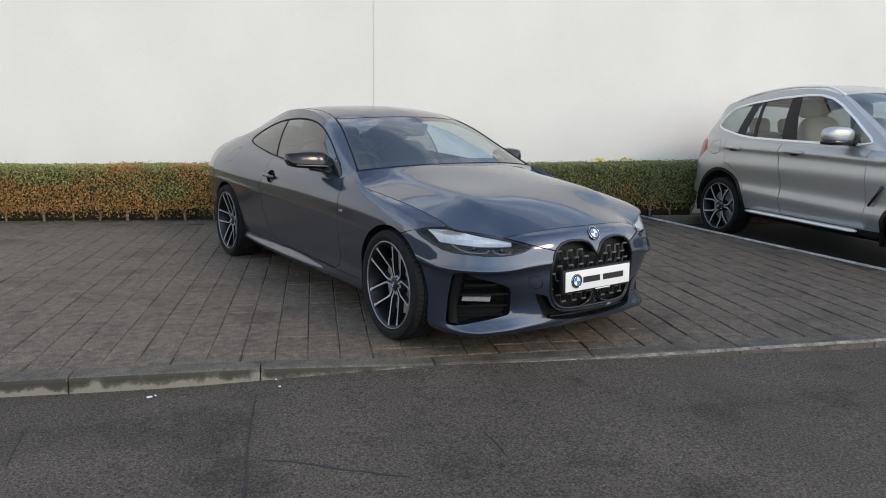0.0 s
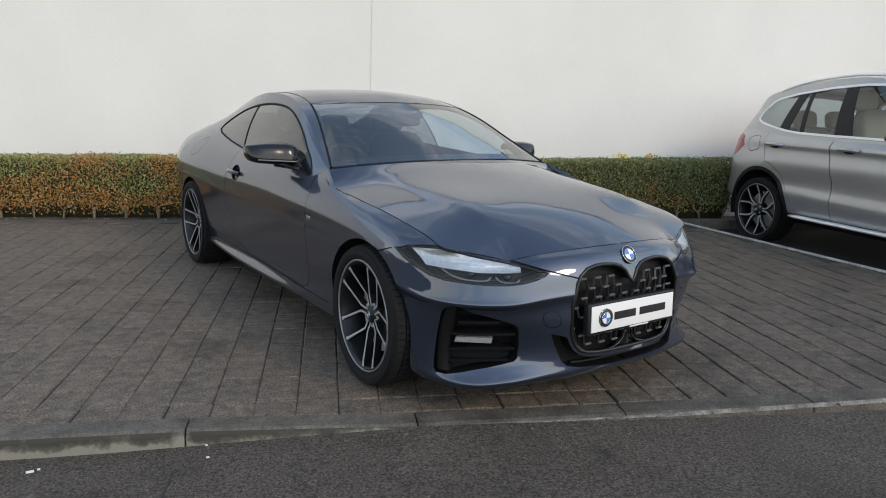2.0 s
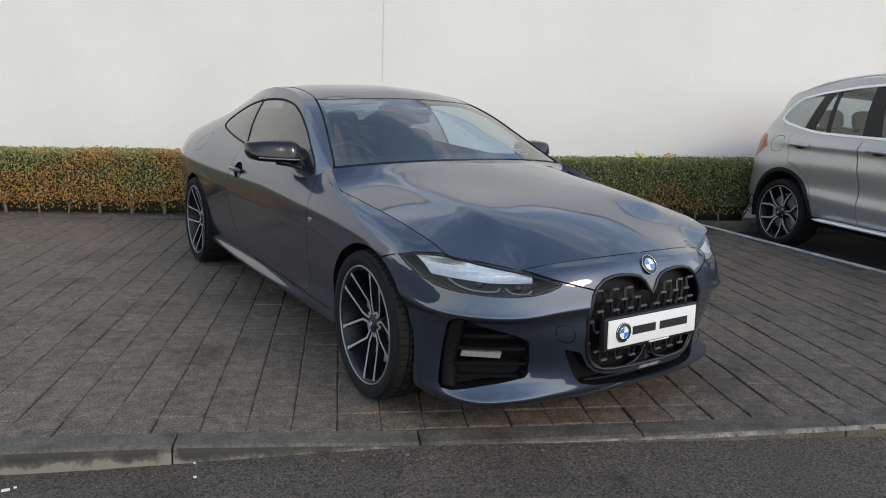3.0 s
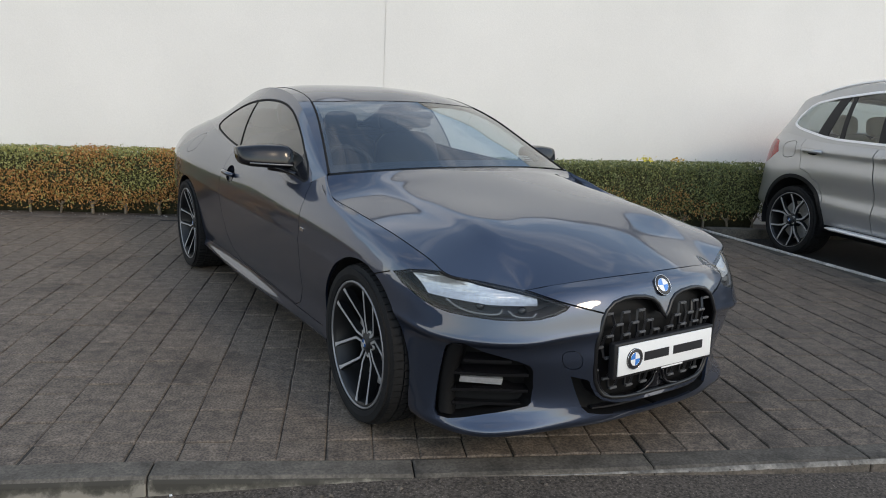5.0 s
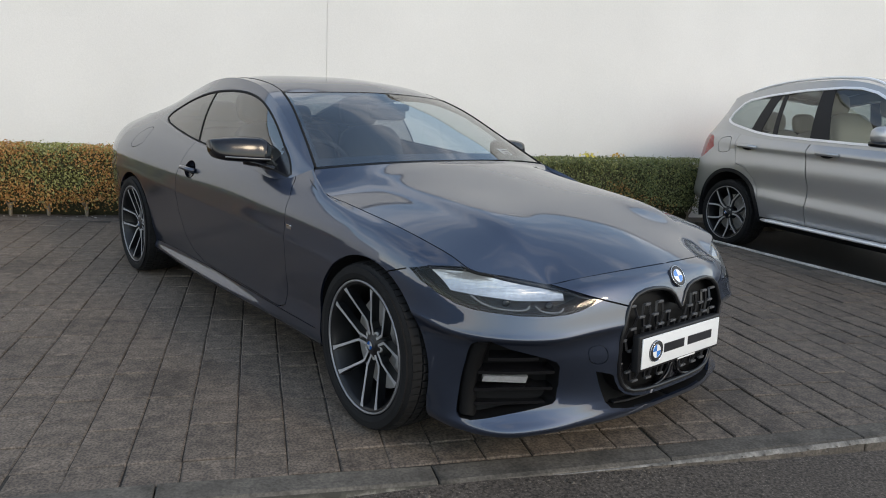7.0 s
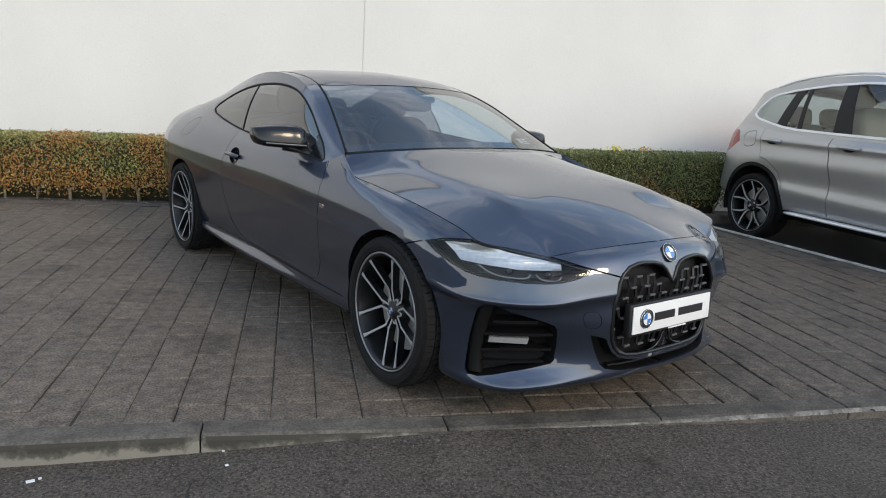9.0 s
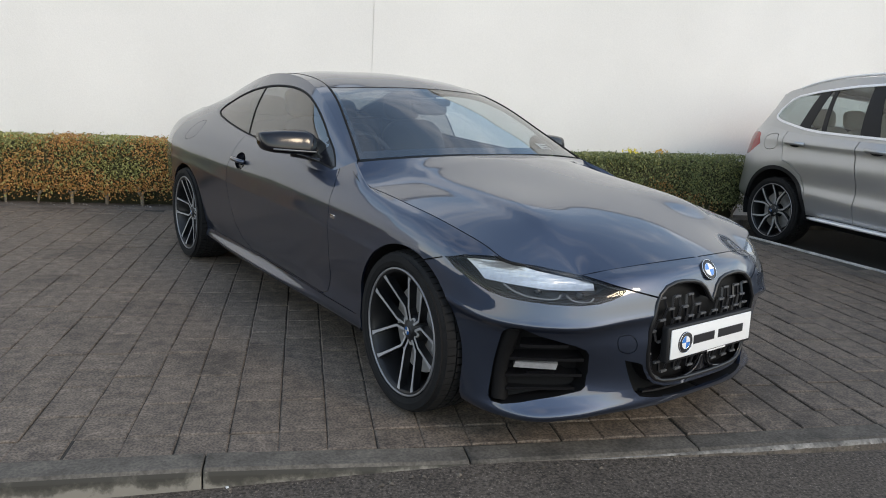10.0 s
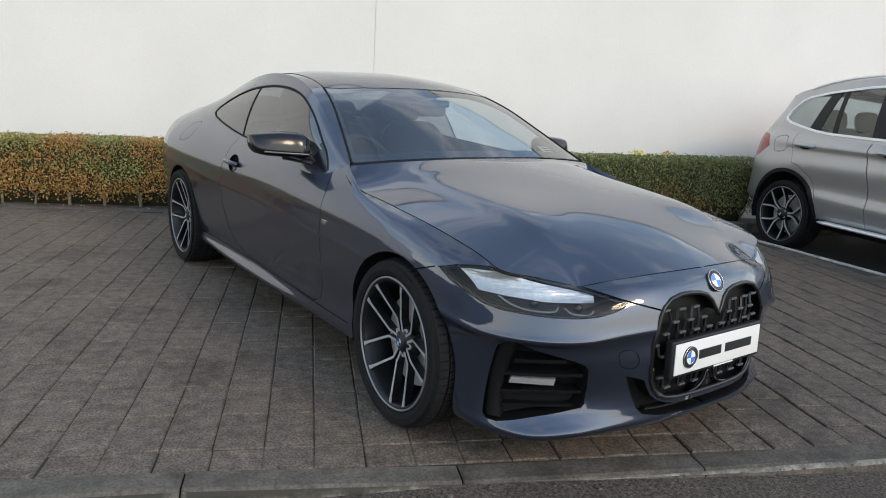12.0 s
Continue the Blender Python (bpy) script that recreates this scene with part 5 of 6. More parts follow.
for post in ([(1.745, 1.05), (1.965, 1.05), (2.09, 1.75), (1.985, 1.75)], [(2.345, 1.05), (2.40, 1.05), (2.52, 1.75), (2.475, 1.75)], [(2.595, 1.05), (2.735, 1.05), (2.60, 1.75), (2.49, 1.75)]):
    posts.append(take(panes, cut(panes, post, "x", where_all)))
suv_pair("roof_side", sw, "silver", depth=.01)
suv_pair("window_trim", sunk(trim, -.009), "bright", "bright chrome window surround", .008)
for p in posts:
    suv_pair("door_post", p, "plastic", depth=.006)
suv_pair("side_window", sunk(panes, .004), "tinted", "", 0)
s_mid = curve([(0, 1.42, 1.655), (0, 1.8, 1.735), (0, 2.2, 1.748), (0, 2.7, 1.712), (0, 3.05, 1.645), (0, 3.28, 1.570)], 6)
s_wst = curve([(.69, 1.45, 1.615), (.5, 1.44, 1.638), (.25, 1.43, 1.652), (0, 1.42, 1.655)], 8, (False, True))
s_rt = curve([(.66, 3.13, 1.520), (.5, 3.21, 1.545), (.25, 3.265, 1.565), (0, 3.28, 1.570)], 8, (False, True))
s_wsb = curve([(.81, .70, 1.135), (.6, .62, 1.17), (.3, .57, 1.185), (0, .56, 1.19)], 8, (False, True))
s_wsm = curve([(0, .56, 1.19), (0, .85, 1.37), (0, 1.15, 1.54), (0, 1.42, 1.655)], 8)
g = coons(even(s_rail[:17], 20), even(s_wsm, 20), even(s_wsb, 25), even(s_wst, 25))
part("windscreen", both(sheet(g[:, 2:], MIDS)), "glass", SUV)
suv_pair("windscreen_pillar", sheet(g[:, :3], MIDS), "silver", depth=.01)
part("roof", flange(both(sheet(coons(even(s_rail[16:57], 30), even(s_mid, 30), even(s_wst, 25), even(s_rt, 25)), MIDS)), .01), "silver", SUV)
s_hm = curve([(0, -.44, .95), (0, -.1, 1.05), (0, .2, 1.11), (0, .54, 1.18)], 8)
s_hb = curve([tuple(s_belt[0]), (.6, .60, 1.165), (.3, .55, 1.177), (0, .54, 1.18)], 8, (False, True))
part("hood", flange(both(sheet(coons(even(s_edge[3 * KS:int(6.6 * KS) + 1], 24), even(s_hm, 24), even(s_edge[:3 * KS + 1][::-1], 20), even(s_hb, 20)), (0, .2, 0))), .012), "silver", SUV)
s_bm = curve([(0, 3.28, 1.570), (0, 3.36, 1.40), (0, 3.46, 1.21)], 8)
gate = sheet(coons(even(s_rail[56:], 20), even(s_bm, 20), even(s_rt, 24), even(s_edge[13 * KS:], 24)), MIDS)
pane = take(gate, cut(gate, rounded([(-.1, 1.255), (.60, 1.245), (.645, 1.27), (.60, 1.495), (.55, 1.525), (-.1, 1.535)], 3), "y", lambda c: True))
tailgate = part("tailgate", both(gate), "silver", SUV)
part("rear_window", both(pane), "glass", tailgate)
bm = bmesh.new()
g = np.array([[(x, y + a - .10 * (x / .66) ** 4, z + b - .05 * (x / .66) ** 2) for a, b in ((-.03, -.012), (-.02, .012), (.05, -.004), (.062, -.022), (.03, -.035))] for x, y, z in [(k, 3.245, 1.566) for k in np.linspace(-.58, .58, 25)]])
vs = grid(bm, g, closed=True)
bm.faces.new(vs[0])
bm.faces.new(vs[-1])
bmesh.ops.recalc_face_normals(bm, faces=bm.faces)
part("roof_spoiler", bm, "silver", SUV)
for s in (-1, 1):
    bm = tube(bmesh.new(), [Vector((s * x, y, z)) for x, y, z in curve([(.672, 1.42, 1.625), (.655, 1.58, 1.688), (.64, 1.9, 1.718), (.632, 2.3, 1.704), (.632, 2.65, 1.662), (.642, 2.86, 1.612), (.648, 2.95, 1.580)], 5)], .014, 8, flat=.9)
    part("roof_rail", bm, "bright", SUV, "satin silver roof rail")
    bm = bmesh.new()
    g = [[(s * x, y, z) for x, z in ((.90, .335), (.955, .330), (.965, .342), (.955, .356), (.90, .362))] for y in np.linspace(.86, 2.34, 20)]
    g = np.array(g)
    g[0] = (g[0] + g[0].mean(0)) / 2
    g[-1] = (g[-1] + g[-1].mean(0)) / 2
    vs = grid(bm, g, closed=True)
    bm.faces.new(vs[0])
    bm.faces.new(vs[-1])
    bmesh.ops.recalc_face_normals(bm, faces=bm.faces)
    part("running_board", bm, "bright", SUV, "satin silver side step")
    bm = bmesh.new()
    ball(bm, (.158, .085, .080), pose(s * 1.02, 1.12, 1.232, 0, 0, s * 4), 14, .7)
    m2 = part("wing_mirror", bm, "silver", SUV, "silver and black door mirror")
    bm = bmesh.new()
    ball(bm, (.156, .087, .03), pose(s * 1.02, 1.12, 1.165, 0, 0, s * 4), 10, .6)
    tube(bm, [Vector((s * .85, 1.05, 1.16)), Vector((s * .96, 1.14, 1.165))], .028, 8)
    part("mirror_foot", bm, "gloss", m2)
    for k, y in ((0, 2.64), (1, 1.725)):
        bm = bmesh.new()
        x = .958 if k else .965
        tube(bm, [Vector((s * a, b, c)) for a, b, c in curve([(x - .03, y + .11, 1.035), (x + .012, y + .08, 1.04), (x + .020, y, 1.04), (x + .012, y - .08, 1.038), (x - .03, y - .11, 1.033)], 4)], .018, 8)
        part("door_handle", bm, "silver", suv_doors[k][0 if s < 0 else 1])
        bm = bmesh.new()
        ball(bm, (.012, .070, .026), pose(s * (x - .025), y, 1.026), 8)
        part("handle_recess", bm, "plastic", suv_doors[k][0 if s < 0 else 1])
    bm = bmesh.new()
    tube(bm, [Vector((s * .943, .64, .79)), Vector((s * .946, .70, .69)), Vector((s * .943, .76, .60))], .012, 6)
    part("fender_vent", bm, "gloss", SUV)
SPOKES_B = [(.05, .13, .0125, .024), (.10, .10, .0130, .020), (.135, .11, .0135, .016), (.165, .175, .0135, .012), (.20, .245, .0130, .006), (.240, .310, .0130, -.002), (.266, .338, .0140, -.006)]
for x in (-1, 1):
    for y in (.22, 2.828):
        build_wheel(SUV, pose(x * .80, y, .334, 0, 0, 0 if x < 0 else 180), .347, .245, .272, SPOKES_B, "silver and black alloy wheel", "rim", .62)
for x in (-.38, .38):
    build_seat(SUV, "beige", x, 1.62, .74, .66, .52)
for x in (-.42, 0, .42):
    build_seat(SUV, "beige", x, 2.36, .70, .50, .42, "rear_seat")
bm = bmesh.new()
add_box(bm, (-.75, .75, .40), (.75, 3.3, .55))
part("cabin_floor", bm, "seat", SUV, smooth=False)
bm = bmesh.new()
add_box(bm, (-.76, .78, .75), (.76, 1.15, 1.13), .05)
part("dashboard", bm, "seat", SUV)
for s in (-1, 1):
    bm = bmesh.new()
    add_box(bm, (s * .80, .95, .5), (s * .83, 2.40, 1.10), .01)
    part("door_lining", bm, "beige", SUV, smooth=False)


# ---- kerbs ----
KERB = pose(-.5, -.855, 0, 0, 0, 2.9)      # front foot of the kerb line, running along its x
UNIT = .915


def build_kerb(x0, x1, t0, t1, f0, f1):
    """A kerb stone from x0 to x1, its top at t0 and t1 and its foot at f0 and f1, with a rounded front edge."""
    bm = bmesh.new()
    g = []
    for x, t, f in ((x0 + .003, t0, f0), (x0 + .008, t0, f0), ((x0 + x1) / 2, (t0 + t1) / 2, (f0 + f1) / 2), (x1 - .008, t1, f1), (x1 - .003, t1, f1)):
        k = .003 if x in (x0 + .003, x1 - .003) else 0
        g.append([(x, -.004 + k, f - .1), (x, .004 + k, t - .022), (x, .010 + k, t - .008 - k), (x, .022, t - k), (x, .118, t - k), (x, .122, t - .004), (x, .122, f - .1)])
    vs = grid(bm, np.array(g))
    bm.faces.new(vs[0])
    bm.faces.new(vs[-1][::-1])
    bmesh.ops.recalc_face_normals(bm, faces=bm.faces)
    for f in bm.faces:
        f.material_index = 1 if f.normal.y < -.8 else 0
    return bm


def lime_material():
    """Dark kerb face, darker towards its top edge, with pale lime patches in long drifts."""
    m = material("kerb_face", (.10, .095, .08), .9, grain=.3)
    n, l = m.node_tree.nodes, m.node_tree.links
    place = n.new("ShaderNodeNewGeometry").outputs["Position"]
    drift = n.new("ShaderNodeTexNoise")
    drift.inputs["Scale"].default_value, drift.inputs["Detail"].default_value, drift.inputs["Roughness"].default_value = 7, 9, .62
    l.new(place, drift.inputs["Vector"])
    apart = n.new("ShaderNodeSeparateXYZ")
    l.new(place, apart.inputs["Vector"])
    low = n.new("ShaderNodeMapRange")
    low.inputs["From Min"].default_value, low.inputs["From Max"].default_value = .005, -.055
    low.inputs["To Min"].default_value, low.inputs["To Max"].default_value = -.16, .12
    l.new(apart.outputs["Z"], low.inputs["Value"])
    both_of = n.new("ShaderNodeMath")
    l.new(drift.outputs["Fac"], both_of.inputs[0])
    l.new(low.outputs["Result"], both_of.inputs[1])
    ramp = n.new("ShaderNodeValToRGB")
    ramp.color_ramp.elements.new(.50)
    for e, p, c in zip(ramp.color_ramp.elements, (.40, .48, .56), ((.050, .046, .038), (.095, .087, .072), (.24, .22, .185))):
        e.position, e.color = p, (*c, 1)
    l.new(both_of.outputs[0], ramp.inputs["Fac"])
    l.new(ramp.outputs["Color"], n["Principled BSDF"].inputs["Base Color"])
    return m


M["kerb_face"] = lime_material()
M["grimy"] = material("grimy_concrete", (0.088, 0.077, 0.064), 0.9, world=True, blot=.4, blot_scale=4, grain=0.35, grain_scale=90, stain=0.4, stain_scale=7, bump=0.6, bump_scale=110)
kerb_line = thing("kerb", "weathered grey concrete kerb with a dropped length", "kerb", KERB, kind="structure")
for i in range(-7, 14):
    x0 = -.07 + UNIT * i
    x1 = x0 + UNIT
    lift = lambda x: .022 * (1 - smooth(-.985, -.1, x)) - .004 * smooth(-.985, -.07, x) + rise(x - .5)
    bm = build_kerb(x0, x1, lift(x0) if i != -1 else .022, lift(x1), road_level(x0 - .5), road_level(x1 - .5))
    ob = part("kerb_stone", bm, "concrete" if i < 0 else "grimy", kerb_line, smooth=False)
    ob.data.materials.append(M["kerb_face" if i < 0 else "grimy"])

# ---- block paving ----
PITCH = .1787
hedge_inv, bay_inv = HEDGE.inverted(), BAY.inverted()
bm = bmesh.new()
bay_way = PAV.inverted() @ BAY
g = []
for y in np.concatenate((np.linspace(-.02, .9, 14), np.linspace(1.1, 5.6, 20))):
    t = (y - bay_way.translation.y) / (bay_way.to_3x3() @ Vector((0, 1, 0))).y
    end = bay_way.translation.x + (bay_way.to_3x3() @ Vector((0, 1, 0))).x * t
    g.append([tuple(PAV @ Vector((-9 + (end + 9) * k, y, -.007))) for k in np.linspace(0, 1, 40)])
grid(bm, np.array(g))
paving = tagged(draped(part("pavement", bm, "joint", None, smooth=False)), "weathered grey-brown concrete block paving in straight courses", "paving", kind="structure")


def paver(w, d):
    """A paving block with a worn, rounded top edge; its top at z = 0."""
    b = bmesh.new()
    a, c, e = w / 2, d / 2, .0055
    low = [b.verts.new(q) for q in ((-a, -c, -.03), (a, -c, -.03), (a, c, -.03), (-a, c, -.03))]
    mid = [b.verts.new(q) for q in ((-a, -c, -.004), (a, -c, -.004), (a, c, -.004), (-a, c, -.004))]
    top = [b.verts.new(q) for q in ((-a + e, -c + e, 0), (a - e, -c + e, 0), (a - e, c - e, 0), (-a + e, c - e, 0))]
    for lo, hi in ((low, mid), (mid, top)):
        for k in range(4):
            b.faces.new((lo[k], lo[(k + 1) % 4], hi[(k + 1) % 4], hi[k]))
    b.faces.new(top)
    return b


LENGTHS = (.185, .275)
GAP = .0036
kinds = {}
for d in (*LENGTHS, .150):
    me = bpy.data.meshes.new("paver")
    b = paver(PITCH - GAP, d - GAP)
    b.to_mesh(me)
    b.free()
    me.materials.append(M["paver"])
    kinds[d] = me
rng = random.Random(4)
places = []
for i in range(-44, 27):
    places.append((i * PITCH + .0507 + rng.uniform(-.006, .006), .075 + .008, .150))
for i in range(-44, 27):
    y = .158 - rng.choice((0, .05, .10))
    if y < .158:
        y = .158
    while y < 6.0:
        d = rng.choice(LENGTHS)
        places.append((i * PITCH + .0507, y + d / 2, d))
        y += d
far = bmesh.new()
near = 0
for x, y, d in places:
    q = PAV @ Vector((x, y, 0))
    if (hedge_inv @ q).y > -.02 or (bay_inv @ q).x > -.12:
        continue
    lean = math.degrees((dip(x, y - .02) - dip(x, y + .02)) / .04)
    m = PAV @ pose(x, y, rise(q.x) - dip(x, y) + rng.uniform(-.003, .002), lean + rng.uniform(-.7, .7), rng.uniform(-.7, .7), rng.uniform(-.8, .8))
    if -2.75 < q.x < 1.7 and q.y < .80 and near < 300:
        ob = new("paver", kinds[d])
        ob.parent = paving
        ob.matrix_world = m
        near += 1
    else:
        n0 = len(far.verts)
        far.from_mesh(kinds[d])
        far.verts.ensure_lookup_table()
        for v in far.verts[n0:]:
            v.co = m @ v.co
part("paver_field", far, "paver", paving, smooth=False)["kind"] = "stuff"
# the next bay's asphalt, much darker than the road
M["extra"] = material("bay_asphalt", (.016, .016, .0165), .8, grain=.6, grain_scale=140, stain=.2, stain_scale=2, bump=1.0, bump_scale=170)
bm = bmesh.new()
grid(bm, np.array([[(x, y, 0) for x in np.linspace(.0, 5, 6)] for y in np.linspace(-3.9, 1.2, 10)]))
for v in bm.verts:
    q = BAY @ v.co
    v.co.z = -.080 + rise(min(q.x, 6)) * .6
bay = part("ground_bay", bm, "extra", None, smooth=False)
bay.matrix_world = BAY
tagged(bay, "black asphalt of the next parking bay", "parking bay", kind="structure")
# edging beside the next bay
edging = thing("edging", "thin pale concrete edging beside the parking bay", "edging", BAY, kind="structure")
for i in range(-2, 4):
    bm = bmesh.new()
    add_box(bm, (-.050, -.914 * (i + 1) + .004, -.2), (0, -.914 * i, .006), .006)
    draped(part("edging_stone", bm, "edge", edging, smooth=False), BAY)

end = tagged(new("kerb"), "low grey concrete kerb at the end of the parking bay", "kerb", kind="structure")
end.matrix_world = HEDGE
for i in range(4):
    bm = bmesh.new()
    add_box(bm, (3.66 + i * .915, -.14, -.2), (3.66 + i * .915 + .911, -.02, .055), .012)
    part("kerb_stone", bm, "concrete", end, smooth=False)

# ---- hedge ----
def leaf_material(name, colours, seed):
    m = material(name, colours[0], .5, vary=.35)
    n, l = m.node_tree.nodes, m.node_tree.links
    b = n["Principled BSDF"]
    b.inputs["Roughness"].default_value = .55
    geo = n.new("ShaderNodeNewGeometry")
    ramp = n.new("ShaderNodeValToRGB")
    for k, c in enumerate(colours):
        e = ramp.color_ramp.elements[k] if k < 2 else ramp.color_ramp.elements.new(.5)
        e.position, e.color = k / (len(colours) - 1), (*c, 1)
    l.new(geo.outputs["Random Per Island"], ramp.inputs["Fac"])
    l.new(ramp.outputs["Color"], b.inputs["Base Color"])
    return m


M["leaf"] = leaf_material("box_leaf", [(.20, .205, .068), (.31, .31, .105), (.40, .38, .15)], 1)
M["deep"] = leaf_material("deep_leaf", [(.095, .125, .048), (.16, .19, .072), (.23, .25, .10)], 3)
M["rust"] = leaf_material("rusty_leaf", [(.38, .165, .055), (.48, .23, .075), (.44, .28, .09)], 2)
M["stem"] = material("stem_bark", (.24, .20, .155), .9, grain=.3, grain_scale=120)
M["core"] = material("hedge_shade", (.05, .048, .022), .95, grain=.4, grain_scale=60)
HEDGE_X0, HEDGE_X1 = -8.5, 4.45
hedge = thing("hedge", "clipped low box hedge, green with rust-brown patches", "hedge", HEDGE)
# dark sheet behind the leaves; the hedge's inner shade is put into its colour
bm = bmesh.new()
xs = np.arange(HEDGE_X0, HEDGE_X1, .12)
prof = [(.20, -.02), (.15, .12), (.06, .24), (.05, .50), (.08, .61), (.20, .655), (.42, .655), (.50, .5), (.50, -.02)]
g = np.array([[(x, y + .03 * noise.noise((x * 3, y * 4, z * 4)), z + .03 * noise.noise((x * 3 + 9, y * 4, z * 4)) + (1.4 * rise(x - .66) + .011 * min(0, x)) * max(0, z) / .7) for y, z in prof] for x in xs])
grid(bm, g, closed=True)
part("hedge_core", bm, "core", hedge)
rng = random.Random(7)
kinds2 = {"leaf": ([], []), "rust": ([], []), "deep": ([], [])}
for i in range(120000):
    x = rng.uniform(HEDGE_X0, HEDGE_X1)
    t = rng.random()
    deep = rng.random() ** 2 * .10
    bulge = .045 * noise.noise((x * 1.6, 0, 3)) + .035 * noise.noise((x * 5, 1, 0)) + .03 * noise.noise((x * 8, t * 5, 6))
    if t < .72:
        z = .06 + .64 * rng.random()
        y = .01 + deep - bulge + .05 * max(0, (z - .58) / .12) ** 2 + .05 * max(0, (.14 - z) / .1)
        y += .02 * noise.noise((x * 9, z * 9, 5))
        if z < .155 + .05 * noise.noise((x * 4, 7, 1)) and rng.random() < .8:
            continue
    else:
        y = rng.uniform(.02, .52)
        z = .695 - deep + .022 * noise.noise((x * 2.2, y * 2, 8)) + .016 * noise.noise((x * 9, y * 9, 2))
        if rng.random() < .04:
            z += rng.uniform(0, .035)
    lift = 1.4 * rise((HEDGE @ Vector((x, y, 0))).x) + .011 * min(0, x) * z / .7
    size = rng.uniform(.009, .016)
    rot = Euler((rng.uniform(-1.3, 1.3), rng.uniform(-1.3, 1.3), rng.uniform(0, 6.28))).to_matrix()
    patch = noise.noise((x * .75, z * 1.5, 11)) + .5 * noise.noise((x * 2.5, z * 4, 4)) - (z - .42) * 1.6 - (.6 if x > 1.2 else 0) + (.46 if -3.5 < x < -1.2 else .08 if x < -3.5 else .12)
    vs, fs = kinds2["rust" if rng.random() < smooth(-.12, .40, patch) * (.4 if x > 1.2 else .85) else "deep" if rng.random() < .15 + .65 * smooth(.2, 1.8, x) else "leaf"]
    k = len(vs)
    for a, b, c in ((-1, 0, 0), (0, -.55, .15), (1.1, 0, 0), (0, .55, .15)):
        q = rot @ Vector((a * size, b * size, c * size))
        vs.append((x + q.x, y + q.y, z + q.z + lift))
    fs.append((k, k + 1, k + 2, k + 3))
for key, (vs, fs) in kinds2.items():
    me = bpy.data.meshes.new("foliage")
    me.from_pydata(vs, [], fs)
    me.materials.append(M[key])
    ob = new("foliage", me)
    ob.parent = hedge
    ob["kind"] = "stuff"
    ob["label"] = {"leaf": "small green box leaves", "rust": "small rust-brown leaves", "deep": "small dark green box leaves"}[key]
x = HEDGE_X0 + .2
while x < HEDGE_X1:
    bm = bmesh.new()
    lean = rng.uniform(-.03, .03)
    tube(bm, [Vector((x, .12, -.02)), Vector((x + lean * .4, .125, .06)), Vector((x + lean, .13, .13))], rng.uniform(.011, .018), 7)
    for k in range(4):
        dx = rng.uniform(-.11, .11)
        tube(bm, [Vector((x + lean * .6, .125, .08)), Vector((x + lean + dx * .6, .11 + rng.uniform(-.03, .03), .15)), Vector((x + lean + dx, .11, .26))], .006, 5)
    part("stem", bm, "stem", hedge)
    x += rng.uniform(.26, .42)
# yellow flowers over the hedge top
M["petal"] = material("yellow_petal", (.75, .62, .06), .6, vary=.2)
M["petal2"] = material("pale_yellow_petal", (.62, .36, .05), .6, vary=.2)
for fx, n, wide, mat in ((2.98, 36, .07, "petal"), (3.35, 26, .08, "petal2")):
    vs, fs = [], []
    for i in range(n):
        c = Vector((fx + rng.gauss(0, wide * .6), .22 + rng.gauss(0, .05), .715 + 1.4 * rise(fx - .8) + abs(rng.gauss(0, .022))))
        rot = Euler((rng.uniform(-1, 1), rng.uniform(-1, 1), rng.uniform(0, 6))).to_matrix()
        k = len(vs)
        for a, b, c2 in ((-1, 0, 0), (0, -.7, .3), (1, 0, 0), (0, .7, .3)):
            vs.append(tuple(c + rot @ Vector((a, b, c2)) * .018))
        fs.append((k, k + 1, k + 2, k + 3))
    me = bpy.data.meshes.new("flower")
    me.from_pydata(vs, [], fs)
    me.materials.append(M[mat])
    ob = new("flower", me)
    ob.matrix_world = HEDGE
    tagged(ob, "small yellow flowers poking over the hedge top", "flower", kind="stuff")
# soil bed with stones and litter
bm = bmesh.new()
xs = np.arange(-9, 5.2, .12)
g = np.array([[(x, y - (.025 * max(0, -x - 2.2) if y < 0 else 0) + .012 * noise.noise((x * 7, y, 3)), -.004 + .010 * noise.noise((x * 4, y * 4, 1)) + (.012 if -.07 < y < .5 else -.012)) for y in (-.075, -.055, .05, .2, .4, .64)] for x in xs])
grid(bm, g)
ob = part("soil_bed", bm, "soil", None)
ob.matrix_world = HEDGE
tagged(ob, "dark bare soil strip under the hedge", "soil", kind="structure")
M["stone"] = material("pale_stone", (.25, .23, .21), .85, grain=.2, grain_scale=90, vary=.5)
far = bmesh.new()
for i in range(420):
    r = rng.uniform(.005, .014) * (1.4 if rng.random() < .1 else 1)
    m = HEDGE @ Matrix.Translation((rng.uniform(-8.5, 4.2), rng.uniform(-.01, .16), .008)) @ Euler((rng.random() * 6, rng.random() * 6, rng.random() * 6)).to_matrix().to_4x4() @ Matrix.Diagonal((r, r * .7, r * .5, 1))
    bmesh.ops.create_icosphere(far, subdivisions=1, radius=1, matrix=m)
ob = part("stones", far, "stone", None, smooth=False)
tagged(ob, "pale pebbles scattered on the soil under the hedge", "stones", kind="stuff")
# bits of litter on the road
for x, y, w, d in ((-1.996, -1.035, .026, .014), (-1.378, -1.005, .012, .010), (-1.404, -.905, .010, .009), (-1.972, -1.020, .010, .010)):
    bm = bmesh.new()
    add_box(bm, (-w / 2, -d / 2, 0), (w / 2, d / 2, .004), .0015)
    ob = part("litter", bm, "white", None, smooth=False)
    ob.matrix_world = pose(x, y, road_level(x) + .001, 2, 1, 25)
    tagged(ob, "small scrap of white paper on the asphalt", "litter", group="paper scraps")

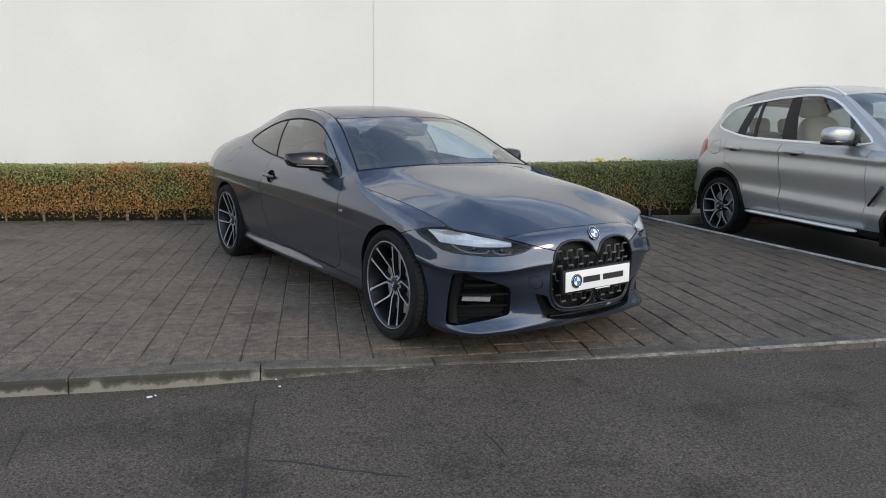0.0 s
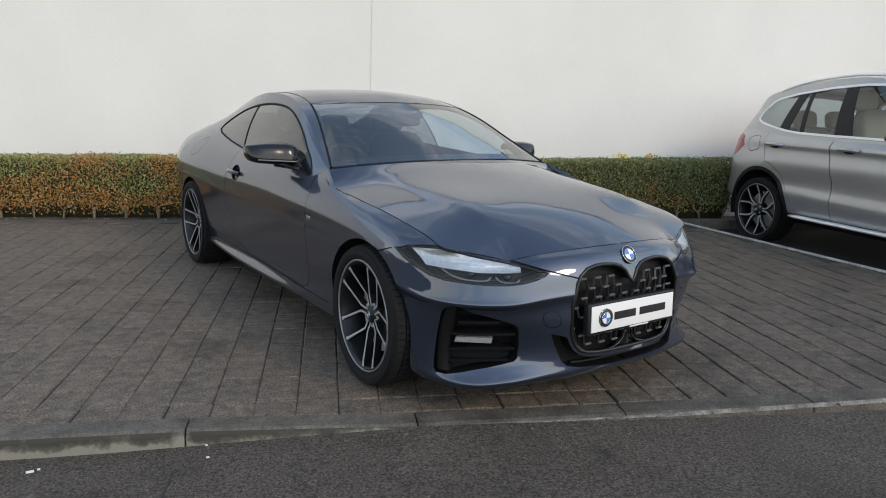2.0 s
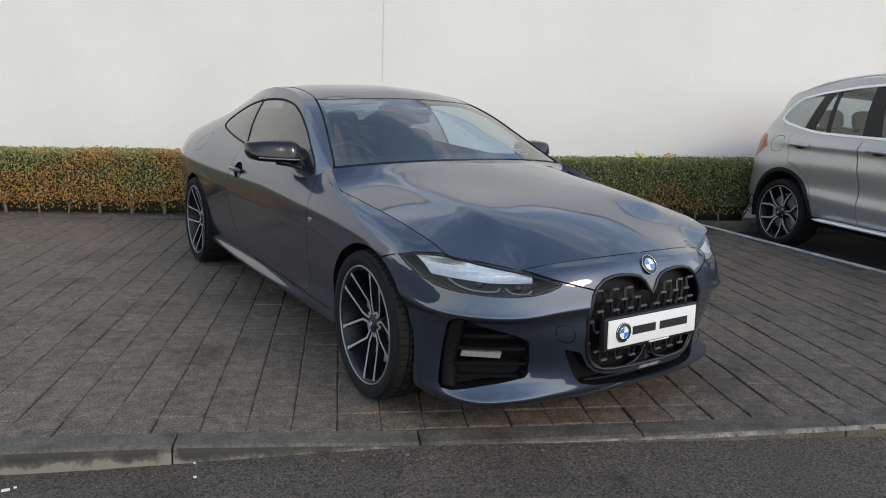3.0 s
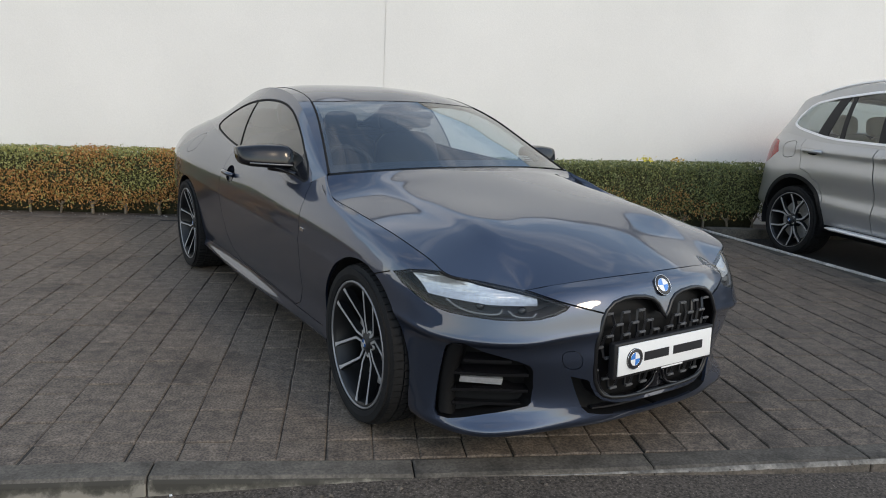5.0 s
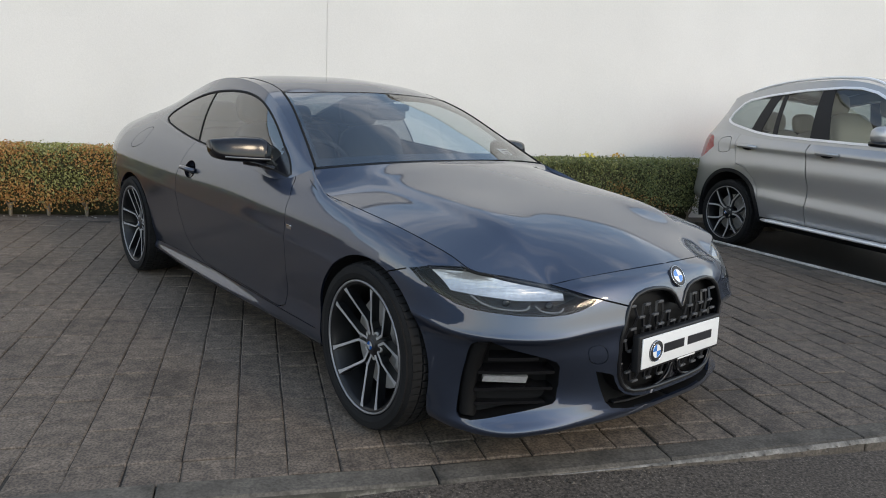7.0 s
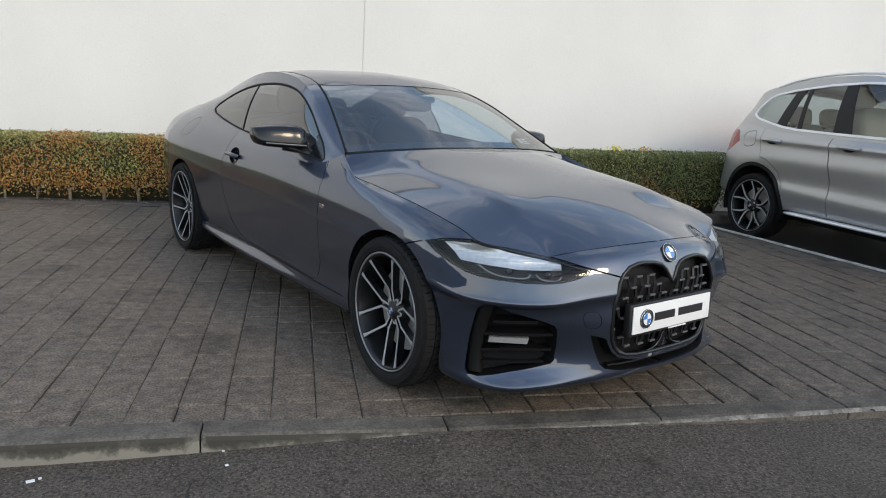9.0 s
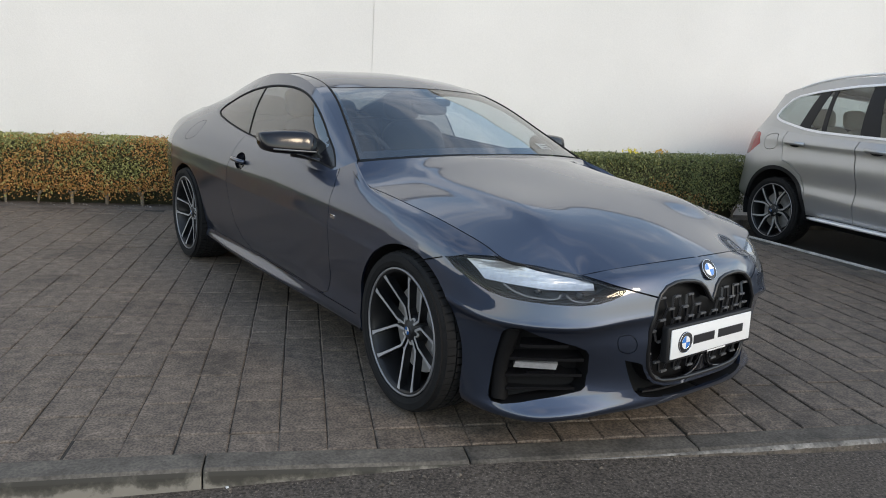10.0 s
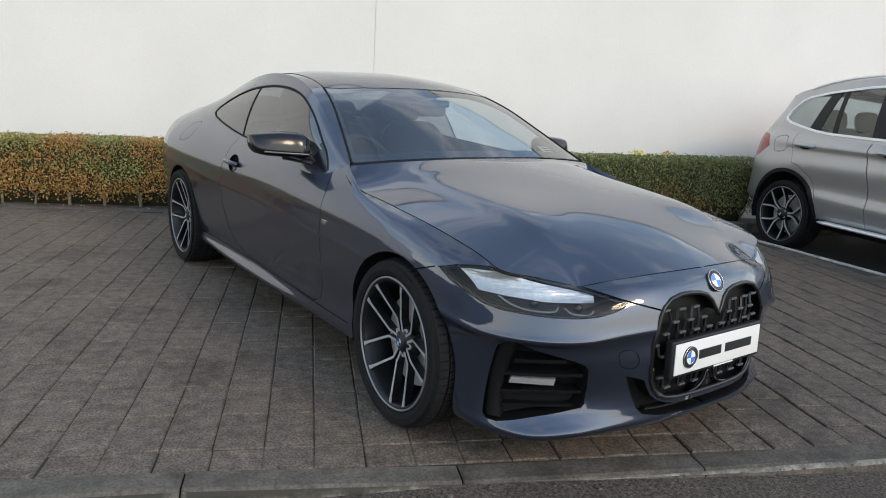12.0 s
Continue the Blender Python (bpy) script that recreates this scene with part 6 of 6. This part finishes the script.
# dirt and grit gathered at the kerb foot and thinly over the road
M["grit"] = material("grit", (.10, .082, .065), .9, vary=.6)
far = bmesh.new()
for i in range(700):
    if i < 430:
        x = rng.choice((rng.uniform(-2.4, 2.5), rng.gauss(-1.9, .35), rng.gauss(-.3, .5)))
        q = KERB @ Vector((x + .5, -.008 - abs(rng.gauss(0, .045)), 0))
    else:
        q = Vector((rng.uniform(-3, 2.5), rng.uniform(-2.4, -.9), 0))
    r = rng.uniform(.0025, .006) * (2 if rng.random() < .06 else 1)
    m = Matrix.Translation((q.x, q.y, road_level(q.x) + r * .4)) @ Euler((0, 0, rng.random() * 6)).to_matrix().to_4x4() @ Matrix.Diagonal((r * 1.4, r, r * .6, 1))
    n0 = [far.verts.new(m @ Vector(c)) for c in ((1, 0, 0), (0, 1, 0), (-1, 0, 0), (0, -1, 0), (.1, .1, 1))]
    for k in range(4):
        far.faces.new((n0[k], n0[(k + 1) % 4], n0[4]))
tagged(part("grit", far, "grit", None, smooth=False), "brown grit gathered along the kerb foot", "grit", kind="stuff")

# old tar seams and cracks in the road
M["tar"] = material("tar", (.022, .022, .023), .6, grain=.3, grain_scale=120)
for path, w in (([(-1.48, -1.10), (-1.47, -1.36), (-1.45, -1.65), (-1.42, -1.89), (-1.39, -2.4)], .007), ([(-1.38, -1.76), (-1.26, -1.79), (-1.14, -1.85), (-.98, -1.92), (-.81, -1.99)], .008),
                ([(-.46, -1.66), (-.43, -1.77), (-.41, -1.88)], .006), ([(-2.43, -1.36), (-2.39, -1.56), (-2.36, -1.67)], .007)):
    bm = bmesh.new()
    c = curve([(x, y, 0) for x, y in path], 6)
    g = []
    for i, p in enumerate(c):
        k = w * (.6 + .5 * noise.noise((p[0] * 20, p[1] * 20, 3))) * min(1, .3 + i / 4, .3 + (len(c) - 1 - i) / 4)
        d = c[min(i + 1, len(c) - 1)] - c[max(i - 1, 0)]
        d = d / np.linalg.norm(d)
        wob = .006 * noise.noise((p[0] * 9, p[1] * 9, 6))
        z = road_level(p[0]) + .0025
        g.append([(p[0] - d[1] * (e * k + wob), p[1] + d[0] * (e * k + wob), z - (.004 if abs(e) > .9 else 0)) for e in (-1, -.8, .8, 1)])
    grid(bm, np.array(g))
    tagged(part("tar_seam", bm, "tar", None, smooth=False), "thin dark tar seam on the asphalt road", "seam", kind="structure")
# pale mortar at the foot of the dropped kerb
M["mortar"] = material("mortar", (.17, .16, .145), .9, grain=.3, grain_scale=80, stain=.5, stain_scale=12)
bm = bmesh.new()
g = []
for x in np.arange(.35, 6, .04):
    q = KERB @ Vector((x, 0, 0))
    k = smooth(.3, 1.3, x)
    w = k * (.012 + .008 * noise.noise((x * 6, 2, 1)) + .006 * noise.noise((x * 30, 5, 1)))
    z = road_level(q.x)
    g.append([(q.x, q.y + .004, z + .013 * k - .002), (q.x, q.y - w * .5, z + .007 * k - .002), (q.x, q.y - w, z - .003)])
grid(bm, np.array(g))
part("mortar_strip", bm, "mortar", kerb_line, "pale mortar strip along the kerb foot").matrix_parent_inverse = KERB.inverted()
